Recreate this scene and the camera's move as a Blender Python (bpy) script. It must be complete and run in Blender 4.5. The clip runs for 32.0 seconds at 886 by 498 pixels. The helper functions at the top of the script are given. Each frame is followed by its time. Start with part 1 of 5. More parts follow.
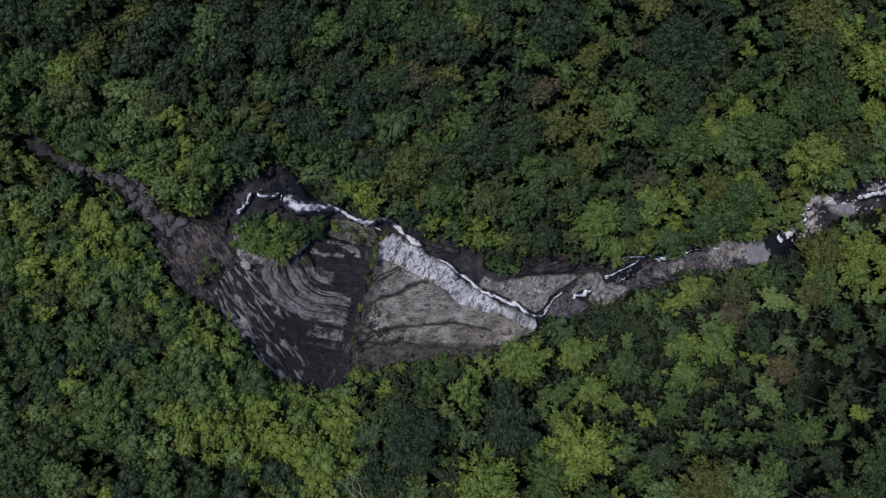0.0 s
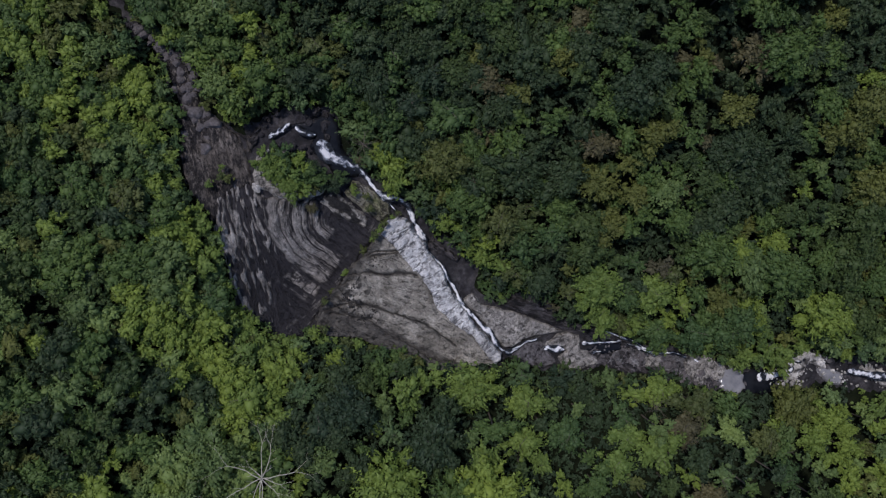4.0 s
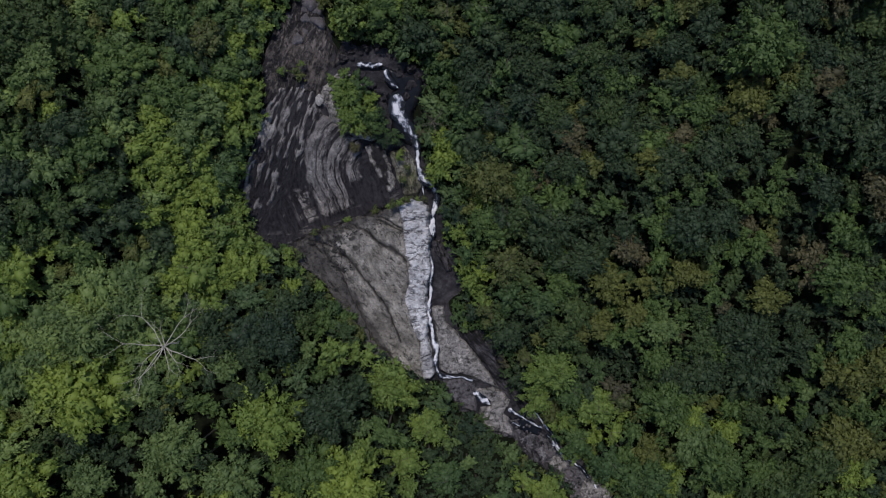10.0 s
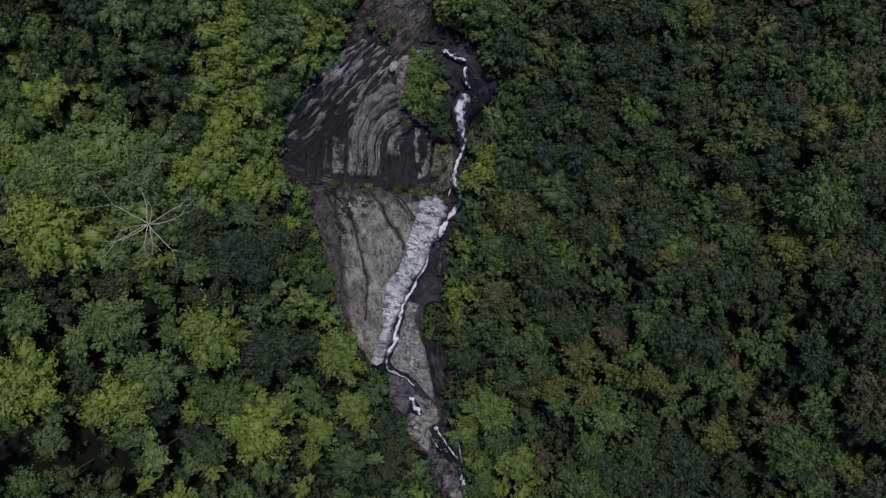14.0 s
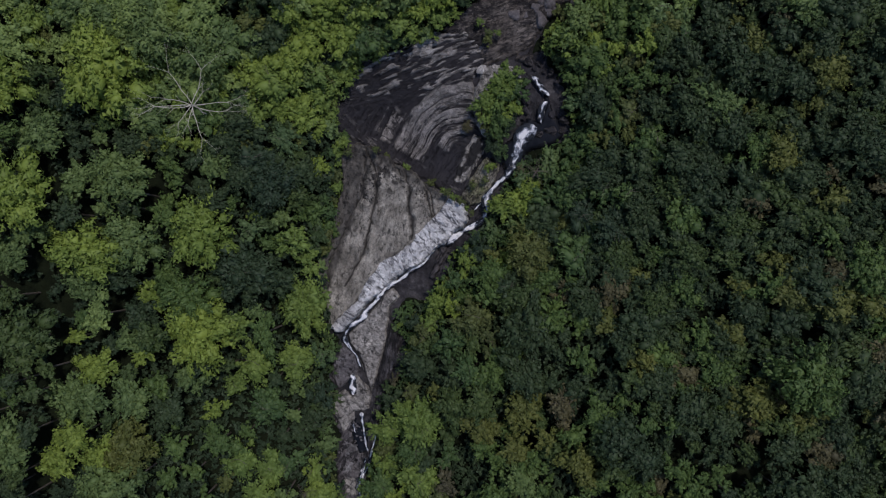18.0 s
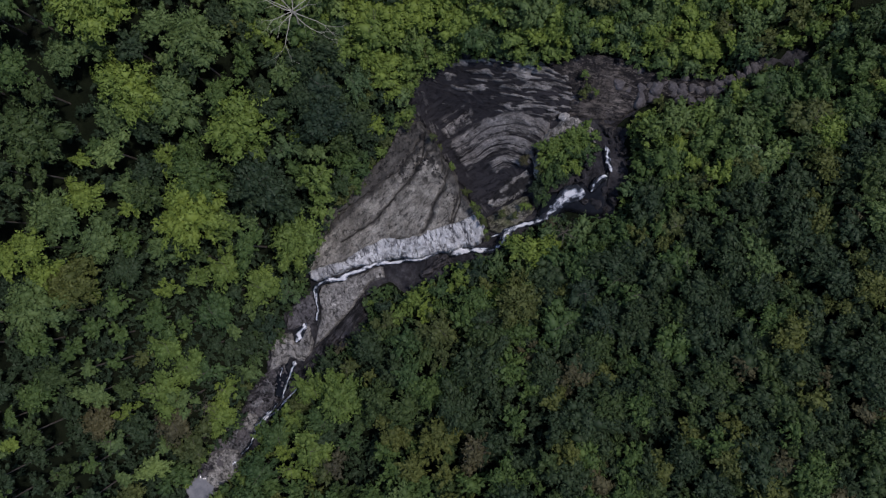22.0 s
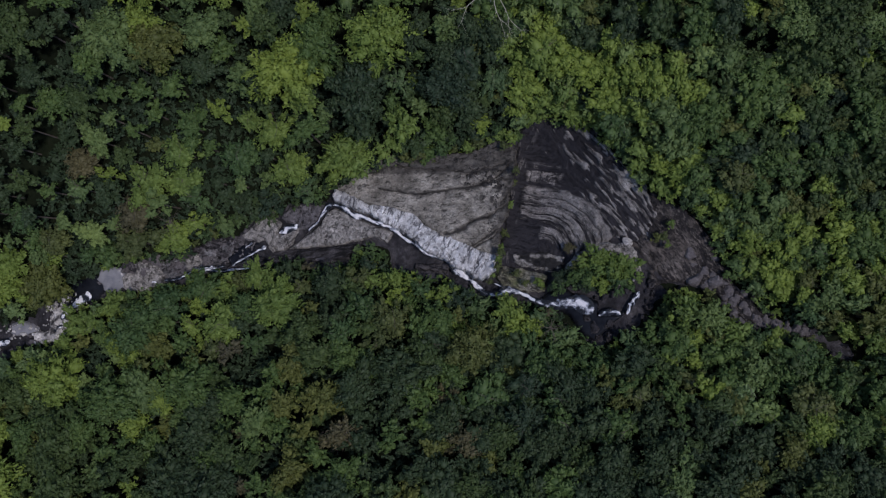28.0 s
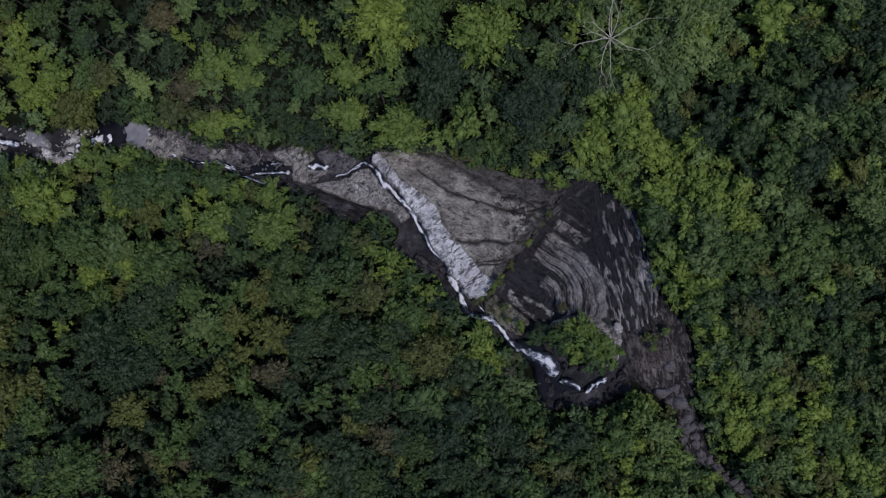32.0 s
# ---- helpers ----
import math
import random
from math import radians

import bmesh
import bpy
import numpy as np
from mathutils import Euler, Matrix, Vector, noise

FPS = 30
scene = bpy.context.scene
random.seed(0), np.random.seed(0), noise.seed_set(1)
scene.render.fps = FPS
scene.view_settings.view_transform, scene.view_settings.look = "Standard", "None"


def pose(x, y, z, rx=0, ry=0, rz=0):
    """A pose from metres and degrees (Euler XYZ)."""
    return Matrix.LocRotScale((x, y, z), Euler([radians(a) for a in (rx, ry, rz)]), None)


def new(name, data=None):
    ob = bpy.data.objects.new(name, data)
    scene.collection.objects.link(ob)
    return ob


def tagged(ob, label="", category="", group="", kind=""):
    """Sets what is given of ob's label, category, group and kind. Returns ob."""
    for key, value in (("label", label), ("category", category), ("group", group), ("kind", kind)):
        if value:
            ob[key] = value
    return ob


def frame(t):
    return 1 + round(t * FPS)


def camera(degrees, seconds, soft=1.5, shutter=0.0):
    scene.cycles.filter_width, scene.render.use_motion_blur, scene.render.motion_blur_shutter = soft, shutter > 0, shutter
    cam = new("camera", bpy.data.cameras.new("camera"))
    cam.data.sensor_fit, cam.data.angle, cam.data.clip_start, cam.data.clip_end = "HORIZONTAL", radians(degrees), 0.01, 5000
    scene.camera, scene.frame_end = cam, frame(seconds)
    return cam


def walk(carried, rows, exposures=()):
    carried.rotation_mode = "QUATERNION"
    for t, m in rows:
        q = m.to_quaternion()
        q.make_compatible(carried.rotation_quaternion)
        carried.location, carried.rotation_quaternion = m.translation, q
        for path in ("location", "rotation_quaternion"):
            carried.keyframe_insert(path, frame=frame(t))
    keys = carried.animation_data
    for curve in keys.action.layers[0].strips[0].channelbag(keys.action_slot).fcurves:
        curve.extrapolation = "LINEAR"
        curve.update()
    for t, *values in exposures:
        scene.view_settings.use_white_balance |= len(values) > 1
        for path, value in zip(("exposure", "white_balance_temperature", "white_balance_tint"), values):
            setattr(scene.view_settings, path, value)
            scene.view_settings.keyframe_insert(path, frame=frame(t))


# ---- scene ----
cam = camera(70, 32.0, soft=1.2)
walk(cam, [
    (0, pose(-0.25, 0.37, 112.88, 0.71, -0.65, -74.63)),
    (1, pose(-0.27, 0.30, 112.86, 0.77, -0.64, -68.78)),
    (2, pose(-0.30, 0.22, 112.80, 0.80, -0.64, -62.91)),
    (3, pose(-0.32, 0.11, 112.68, 0.79, -0.65, -57.01)),
    (3.5, pose(-0.33, 0.05, 112.61, 0.79, -0.65, -54.07)),
    (5.5, pose(-0.28, -0.26, 112.11, 0.77, -0.62, -42.58)),
    (6, pose(-0.24, -0.29, 112.08, 0.75, -0.63, -39.64)),
    (7, pose(-0.14, -0.34, 112.06, 0.74, -0.68, -33.64)),
    (7.5, pose(-0.09, -0.35, 112.07, 0.74, -0.68, -30.92)),
    (8, pose(-0.03, -0.35, 112.09, 0.74, -0.67, -28.44)),
    (8.5, pose(0.03, -0.35, 112.10, 0.74, -0.66, -26.10)),
    (9, pose(0.10, -0.34, 112.11, 0.74, -0.65, -23.69)),
    (10, pose(0.25, -0.33, 112.13, 0.75, -0.68, -18.11)),
    (11, pose(0.39, -0.31, 112.13, 0.76, -0.72, -12.17)),
    (12, pose(0.52, -0.29, 112.09, 0.77, -0.73, -6.12)),
    (13, pose(0.61, -0.26, 112.02, 0.77, -0.72, -0.00)),
    (14, pose(0.67, -0.21, 111.95, 0.77, -0.72, 6.85)),
    (14.5, pose(0.69, -0.19, 111.91, 0.78, -0.73, 10.27)),
    (16.5, pose(0.61, -0.07, 111.77, 0.78, -0.71, 22.92)),
    (17, pose(0.56, -0.03, 111.73, 0.79, -0.71, 26.11)),
    (18, pose(0.47, 0.05, 111.65, 0.81, -0.70, 32.70)),
    (19, pose(0.37, 0.14, 111.57, 0.82, -0.66, 39.79)),
    (20, pose(0.28, 0.24, 111.51, 0.80, -0.70, 46.79)),
    (21, pose(0.19, 0.34, 111.46, 0.77, -0.74, 53.96)),
    (22, pose(0.07, 0.41, 111.45, 0.77, -0.77, 61.04)),
    (23, pose(-0.07, 0.44, 111.47, 0.78, -0.78, 67.87)),
    (24, pose(-0.23, 0.42, 111.53, 0.84, -0.73, 74.35)),
    (25, pose(-0.38, 0.36, 111.63, 0.86, -0.68, 80.91)),
    (25.5, pose(-0.44, 0.32, 111.70, 0.86, -0.67, 84.28)),
    (27.5, pose(-0.55, 0.08, 112.15, 0.76, -0.60, 98.96)),
    (28, pose(-0.54, 0.03, 112.14, 0.76, -0.59, 102.48)),
    (29, pose(-0.53, -0.07, 112.06, 0.83, -0.62, 108.95)),
    (30, pose(-0.49, -0.14, 111.93, 0.86, -0.64, 115.32)),
    (31, pose(-0.42, -0.18, 111.81, 0.85, -0.62, 121.68)),
    (32, pose(-0.32, -0.20, 111.70, 0.76, -0.55, 128.60)),
], [(0, -0.37, 6240, 19.5), (12, -0.46, 6330, 18.5), (22, -0.51, 6270, 20), (32, -0.58, 6080, 21.5)])

# ---- daylight: hazy high sun from upstream, blue sky above the gorge ----
SUN = Vector((0.04, 0.36, 0.93)).normalized()
world = bpy.data.worlds.new("sky")
scene.world = world
world.use_nodes = True
sky = world.node_tree.nodes.new("ShaderNodeTexSky")
sky.sky_type, sky.sun_disc = "NISHITA", False
sky.sun_elevation = math.asin(SUN.z)
sky.sun_rotation = math.atan2(SUN.x, SUN.y)
backing = world.node_tree.nodes["Background"]
backing.inputs["Strength"].default_value = 0.13
world.node_tree.links.new(sky.outputs[0], backing.inputs["Color"])
sun = new("sun", bpy.data.lights.new("sun", "SUN"))
sun.data.energy, sun.data.angle, sun.data.color = 3.2, radians(4), (1.0, 0.95, 0.87)
sun.rotation_mode = "QUATERNION"
sun.rotation_quaternion = SUN.to_track_quat("Z", "Y")
scene.view_settings.exposure = 0.0


# ---- helpers of this place ----
def lattice(x, y, seed):
    """Smooth value noise on arrays, 0 to 1."""
    i, j = np.floor(x), np.floor(y)
    u, v = x - i, y - j
    u, v = u * u * (3 - 2 * u), v * v * (3 - 2 * v)

    def corner(a, b):
        s = np.sin(a * 127.1 + b * 311.7 + seed * 74.7) * 43758.5453
        return s - np.floor(s)
    low = corner(i, j) * (1 - u) + corner(i + 1, j) * u
    high = corner(i, j + 1) * (1 - u) + corner(i + 1, j + 1) * u
    return low * (1 - v) + high * v


def rough(x, y, size, seed=0, octaves=4):
    """Several scales of lattice noise, about -1 to 1, largest bumps of the given size."""
    total, amp, f = 0, 1.0, 1.0 / size
    for k in range(octaves):
        total = total + amp * (2 * lattice(x * f + 17 * k, y * f - 9 * k, seed + k) - 1)
        amp, f = amp * 0.5, f * 2.03
    return total / 1.6


def part(name, bm, material, parent=None, label=""):
    """Links a bmesh as one mesh object, under a thing or under a part."""
    data = bpy.data.meshes.new(name)
    bm.to_mesh(data)
    bm.free()
    data.materials.append(material)
    ob = new(name, data)
    ob.parent = parent
    if label:
        ob["label"] = label
    return ob


def mesh_of(name, verts, faces, materials, slots=None, smooth=False):
    """A mesh from arrays; all faces have the same number of corners."""
    verts, faces = np.asarray(verts, np.float32), np.asarray(faces, np.int32)
    n, k = faces.shape
    data = bpy.data.meshes.new(name)
    data.vertices.add(len(verts))
    data.vertices.foreach_set("co", verts.ravel())
    data.loops.add(n * k)
    data.loops.foreach_set("vertex_index", faces.ravel())
    data.polygons.add(n)
    data.polygons.foreach_set("loop_start", np.arange(0, n * k, k, dtype=np.int32))
    if slots is not None:
        data.polygons.foreach_set("material_index", np.asarray(slots, np.int32))
    data.update(calc_edges=True)
    for m in materials:
        data.materials.append(m)
    if smooth:
        data.shade_smooth()
    return data


def inside(x, y, outline):
    """Signed distance to a closed outline, positive inside."""
    pts = np.array(outline, float)[:, :2]
    best, odd = np.full(np.shape(x), 1e9), np.zeros(np.shape(x), bool)
    for (ax, ay), (bx, by) in zip(pts, np.roll(pts, -1, axis=0)):
        dx, dy = bx - ax, by - ay
        t = np.clip(((x - ax) * dx + (y - ay) * dy) / (dx * dx + dy * dy + 1e-9), 0, 1)
        best = np.minimum(best, np.hypot(x - ax - t * dx, y - ay - t * dy))
        odd ^= ((ay > y) != (by > y)) & (x < dx * (y - ay) / (dy if dy else 1e-9) + ax)
    return np.where(odd, best, -best)


def away(x, y, line):
    """Distance to an open line, and how far along it the nearest place lies."""
    pts = np.array(line, float)[:, :2]
    best, along, run = np.full(np.shape(x), 1e9), np.zeros(np.shape(x)), 0.0
    for (ax, ay), (bx, by) in zip(pts[:-1], pts[1:]):
        dx, dy = bx - ax, by - ay
        size = math.hypot(dx, dy) + 1e-9
        t = np.clip(((x - ax) * dx + (y - ay) * dy) / size ** 2, 0, 1)
        d = np.hypot(x - ax - t * dx, y - ay - t * dy)
        along = np.where(d < best, run + t * size, along)
        best = np.minimum(best, d)
        run += size
    return best, along


# ---- materials ----
def material(name, build, **socket):
    """A node material; build(nodes, link, shader) wires it."""
    m = bpy.data.materials.new(name)
    m.use_nodes = True
    nodes, links = m.node_tree.nodes, m.node_tree.links
    shader = nodes["Principled BSDF"]
    for key, value in socket.items():
        shader.inputs[key.replace("_", " ")].default_value = value
    build(nodes, links.new, shader)
    return m


def grain(nodes, link, scale, detail=5, space="Object", stretch=(1, 1, 1), rough_=0.6):
    coord = nodes.new("ShaderNodeTexCoord")
    mapping = nodes.new("ShaderNodeMapping")
    mapping.inputs["Scale"].default_value = stretch
    tex = nodes.new("ShaderNodeTexNoise")
    tex.inputs["Scale"].default_value = scale
    tex.inputs["Detail"].default_value = detail
    tex.inputs["Roughness"].default_value = rough_
    link(coord.outputs[space], mapping.inputs[0])
    link(mapping.outputs[0], tex.inputs["Vector"])
    return tex.outputs["Fac"]


def ramp(nodes, link, fac, *stops):
    node = nodes.new("ShaderNodeValToRGB")
    el = node.color_ramp.elements
    while len(el) < len(stops):
        el.new(0.5)
    for e, (at, colour) in zip(el, stops):
        e.position, e.color = at, (*colour, 1)
    link(fac, node.inputs[0])
    return node.outputs[0]


def blend(nodes, link, fac, a, b, how="MIX"):
    node = nodes.new("ShaderNodeMix")
    node.data_type, node.blend_type = "RGBA", how
    for socket, value in ((node.inputs[0], fac), (node.inputs[6], a), (node.inputs[7], b)):
        if isinstance(value, (int, float)):
            socket.default_value = value
        elif isinstance(value, tuple):
            socket.default_value = (*value, 1)
        else:
            link(value, socket)
    return node.outputs[2]


def relief(nodes, link, shader, height, strength, depth):
    bump = nodes.new("ShaderNodeBump")
    bump.inputs["Strength"].default_value, bump.inputs["Distance"].default_value = strength, depth
    link(height, bump.inputs["Height"])
    link(bump.outputs[0], shader.inputs["Normal"])


def rock(name, low, mid, high, seam=(0.012, 0.012, 0.014), wet=None, flow=(1, 1, 1), rough_low=0.55, lines=None, chips=None, contrast=1.0, streaks=1.0):
    """Bare rock: patches, speckle, streaks along the flow map, thin cracks, and dark seams where the sheet carries them.
    lines: cracks, as closeness across and along the flow and their breadth.
    wet: how far black wet streaks take over, the sheet's seam value shifting where they lie; chips: dry flakes left in the wet."""
    def grey(v):
        return (v, v, v)

    def build(nodes, link, shader):
        patch = grain(nodes, link, 0.28, 7, rough_=0.65)
        speck = grain(nodes, link, 2.6, 8, rough_=0.8)
        streak = grain(nodes, link, 1.0, 8, "UV", flow, 0.7)
        base = ramp(nodes, link, patch, (0.32, low), (0.5, mid), (0.68, high))
        base = blend(nodes, link, 0.85 * contrast, base, ramp(nodes, link, speck, (0.3, grey(0.3)), (0.5, grey(1.0)), (0.7, grey(1.8))), "MULTIPLY")
        base = blend(nodes, link, 0.85 * streaks, base, ramp(nodes, link, streak, (0.32, grey(0.35)), (0.5, grey(1.0)), (0.66, grey(1.7))), "MULTIPLY")
        attr = nodes.new("ShaderNodeAttribute")
        attr.attribute_name = "seam"
        height = nodes.new("ShaderNodeMath")
        link(speck, height.inputs[0])
        link(streak, height.inputs[1])
        top = height.outputs[0]
        if wet is None:
            base = blend(nodes, link, attr.outputs["Fac"], base, seam)
        else:
            drip = grain(nodes, link, 1.0, 6, "UV", (flow[0] * 0.8, flow[1] * 0.8, 1), 0.75)
            total = nodes.new("ShaderNodeMath")
            total.operation = "MULTIPLY_ADD"
            link(attr.outputs["Fac"], total.inputs[0])
            total.inputs[1].default_value = 0.5
            link(drip, total.inputs[2])
            mask = ramp(nodes, link, total.outputs[0], (wet, grey(0)), (wet + 0.09, grey(1)))
            if chips:
                flake = grain(nodes, link, 1.0, 6, "UV", (chips[0], chips[1], 1), 0.68)
                mask = blend(nodes, link, 1.0, mask, ramp(nodes, link, flake, (chips[2], grey(1)), (chips[2] + 0.03, grey(0.12))), "MULTIPLY")
            base = blend(nodes, link, mask, base, seam)
        cut_in = nodes.new("ShaderNodeAttribute")
        cut_in.attribute_name = "joint"
        base = blend(nodes, link, cut_in.outputs["Fac"], base, seam)
        if lines:
            for k in (1.0, 2.3):
                vein = grain(nodes, link, k, 5, "UV", (lines[0], lines[1], 1), 0.6)
                thin = ramp(nodes, link, vein, (0.5 - lines[2], grey(0)), (0.5, grey(0.9)), (0.5 + lines[2], grey(0)))
                fade = blend(nodes, link, 1.0, thin, ramp(nodes, link, grain(nodes, link, 0.5 * k, 3), (0.42, grey(0)), (0.56, grey(1))), "MULTIPLY")
                base = blend(nodes, link, fade, base, seam)
                cut = nodes.new("ShaderNodeMath")
                cut.operation = "SUBTRACT"
                link(top, cut.inputs[0])
                link(fade, cut.inputs[1])
                top = cut.outputs[0]
        link(base, shader.inputs["Base Color"])
        link(ramp(nodes, link, speck, (0.3, grey(rough_low)), (0.7, grey(0.95))), shader.inputs["Roughness"])
        shader.inputs["Specular IOR Level"].default_value = 0.3
        relief(nodes, link, shader, top, 1.0, 0.4)
    return material(name, build)


def leaves(name, dark, mid, light):
    """Foliage: every leaf spray its own shade, every tree its own tint, a little light through the leaf."""
    def build(nodes, link, shader):
        geo = nodes.new("ShaderNodeNewGeometry")
        info = nodes.new("ShaderNodeObjectInfo")
        shade = ramp(nodes, link, geo.outputs["Random Per Island"], (0.0, dark), (0.5, mid), (1.0, light))
        tint = ramp(nodes, link, info.outputs["Random"], (0.0, (0.86, 0.90, 0.95)), (0.5, (1, 1, 1)), (1.0, (1.16, 1.11, 0.92)))
        base = blend(nodes, link, 1.0, shade, tint, "MULTIPLY")
        wide = ramp(nodes, link, grain(nodes, link, 0.09, 3), (0.3, (0.8, 0.85, 0.9)), (0.7, (1.2, 1.15, 1.0)))
        base = blend(nodes, link, 1.0, base, wide, "MULTIPLY")
        link(base, shader.inputs["Base Color"])
        shader.inputs["Roughness"].default_value = 0.6
        shader.inputs["Specular IOR Level"].default_value = 0.25
        through_leaf = nodes.new("ShaderNodeBsdfTranslucent")
        link(base, through_leaf.inputs["Color"])
        mix = nodes.new("ShaderNodeMixShader")
        mix.inputs[0].default_value = 0.22
        link(shader.outputs[0], mix.inputs[1])
        link(through_leaf.outputs[0], mix.inputs[2])
        link(mix.outputs[0], nodes["Material Output"].inputs["Surface"])
    return material(name, build)


def soil(nodes, link, shader):
    a = grain(nodes, link, 0.35, 8)
    b = grain(nodes, link, 4.0, 6, rough_=0.8)
    # far darker than bare soil: the shade under the crowns is in this colour
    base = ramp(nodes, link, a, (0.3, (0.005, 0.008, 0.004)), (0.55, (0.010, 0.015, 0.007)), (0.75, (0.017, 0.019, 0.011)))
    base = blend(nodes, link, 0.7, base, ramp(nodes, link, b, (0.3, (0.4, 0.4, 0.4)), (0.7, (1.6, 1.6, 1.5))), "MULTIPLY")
    link(base, shader.inputs["Base Color"])
    shader.inputs["Roughness"].default_value = 0.95
    shader.inputs["Specular IOR Level"].default_value = 0.1
    relief(nodes, link, shader, b, 1.0, 0.3)


def white_water(nodes, link, shader):
    """Falling water: white foam in streaks along the flow, dark clear water between."""
    long = grain(nodes, link, 1.6, 6, "UV", (2.6, 0.55, 1), 0.7)
    fine = grain(nodes, link, 6.0, 4, "UV", (2.0, 0.7, 1), 0.7)
    both = nodes.new("ShaderNodeMath")
    link(long, both.inputs[0])
    link(fine, both.inputs[1])
    attr = nodes.new("ShaderNodeAttribute")
    attr.attribute_name = "foam"
    total = nodes.new("ShaderNodeMath")
    link(both.outputs[0], total.inputs[0])
    link(attr.outputs["Fac"], total.inputs[1])
    halve = nodes.new("ShaderNodeMath")
    halve.operation = "MULTIPLY"
    link(total.outputs[0], halve.inputs[0])
    halve.inputs[1].default_value = 0.5
    link(ramp(nodes, link, halve.outputs[0], (0.41, (0.016, 0.020, 0.027)), (0.50, (0.20, 0.235, 0.30)), (0.60, (0.84, 0.86, 0.90))), shader.inputs["Base Color"])
    link(ramp(nodes, link, halve.outputs[0], (0.4, (0.2,) * 3), (0.6, (0.6,) * 3)), shader.inputs["Roughness"])
    relief(nodes, link, shader, both.outputs[0], 0.8, 0.25)


def still_water(nodes, link, shader):
    a = grain(nodes, link, 0.5, 4)
    link(ramp(nodes, link, a, (0.35, (0.005, 0.006, 0.009)), (0.7, (0.016, 0.018, 0.022))), shader.inputs["Base Color"])
    shader.inputs["Specular IOR Level"].default_value = 0.2
    relief(nodes, link, shader, grain(nodes, link, 3.0, 3), 0.4, 0.15)


def murky_water(nodes, link, shader):
    a = grain(nodes, link, 0.6, 4)
    link(ramp(nodes, link, a, (0.35, (0.15, 0.155, 0.17)), (0.7, (0.24, 0.245, 0.26))), shader.inputs["Base Color"])
    relief(nodes, link, shader, grain(nodes, link, 3.0, 3), 0.25, 0.1)


def bark(nodes, link, shader):
    a = grain(nodes, link, 5.0, 5, stretch=(1, 1, 0.25))
    link(ramp(nodes, link, a, (0.3, (0.05, 0.042, 0.034)), (0.7, (0.15, 0.13, 0.11))), shader.inputs["Base Color"])
    shader.inputs["Roughness"].default_value = 0.9
    relief(nodes, link, shader, a, 0.7, 0.05)


def dead_wood(nodes, link, shader):
    a = grain(nodes, link, 3.0, 5, stretch=(1, 1, 0.3))
    link(ramp(nodes, link, a, (0.3, (0.24, 0.235, 0.19)), (0.7, (0.46, 0.45, 0.38))), shader.inputs["Base Color"])
    shader.inputs["Roughness"].default_value = 0.85
    relief(nodes, link, shader, a, 0.5, 0.04)


SLAB_ROCK = rock("grey_brown_slab_rock", (0.165, 0.155, 0.134), (0.285, 0.270, 0.236), (0.41, 0.392, 0.350), seam=(0.026, 0.024, 0.024), flow=(0.8, 0.35, 1), lines=(0.5, 0.16, 0.014), contrast=0.8, streaks=0.8)
BOWL_ROCK = rock("dark_banded_rock", (0.19, 0.181, 0.175), (0.285, 0.274, 0.264), (0.41, 0.396, 0.383), seam=(0.021, 0.0205, 0.027), wet=0.70, flow=(1.0, 0.4, 1), rough_low=0.6, lines=(0.9, 0.05, 0.02), chips=(3.1, 0.5, 0.52), streaks=0.7)
APRON_ROCK = rock("brown_grey_rock", (0.085, 0.075, 0.068), (0.138, 0.123, 0.112), (0.195, 0.177, 0.163), seam=(0.024, 0.022, 0.024), flow=(1.4, 0.45, 1), wet=0.60, lines=(0.6, 0.16, 0.03), chips=(2.2, 0.8, 0.53))
BED_ROCK = rock("dark_wet_bed_rock", (0.017, 0.018, 0.022), (0.033, 0.032, 0.038), (0.082, 0.079, 0.085), rough_low=0.4)
BLACK_ROCK = rock("black_wet_rock", (0.017, 0.018, 0.022), (0.031, 0.031, 0.036), (0.073, 0.070, 0.075), rough_low=0.35)
PALE_ROCK = rock("white_crusted_rock", (0.50, 0.51, 0.525), (0.70, 0.71, 0.72), (0.84, 0.845, 0.85), seam=(0.06, 0.062, 0.075), flow=(0.3, 0.7, 1), lines=(0.08, 0.24, 0.022), contrast=0.6, streaks=0.55)
FLAT_ROCK = rock("pale_grey_flat_rock", (0.215, 0.207, 0.194), (0.31, 0.30, 0.283), (0.40, 0.389, 0.370), lines=(0.35, 0.35, 0.02))
MOSS_ROCK = rock("mossy_pale_rock", (0.10, 0.115, 0.05), (0.21, 0.205, 0.15), (0.36, 0.35, 0.32), flow=(1.5, 0.6, 1), lines=(0.9, 0.4, 0.03))
GREY_BED_ROCK = rock("grey_creek_rock", (0.087, 0.088, 0.092), (0.150, 0.151, 0.158), (0.242, 0.245, 0.254), seam=(0.012, 0.012, 0.014), wet=0.70, flow=(0.8, 0.5, 1), lines=(0.5, 0.4, 0.03), chips=(1.6, 1.0, 0.56))
WALL_ROCK = rock("dark_grey_gully_rock", (0.044, 0.041, 0.045), (0.081, 0.077, 0.083), (0.141, 0.134, 0.142), wet=0.60, flow=(1.6, 0.3, 1), lines=(0.9, 0.12, 0.04), chips=(2.0, 0.5, 0.55))
LEDGE_ROCK = rock("brown_grey_ledge_rock", (0.082, 0.078, 0.084), (0.136, 0.130, 0.138), (0.194, 0.188, 0.198), lines=(0.4, 0.3, 0.03), contrast=0.8, streaks=0.7)
BOULDER_ROCK = rock("grey_boulder", (0.078, 0.072, 0.076), (0.126, 0.119, 0.126), (0.194, 0.188, 0.196))
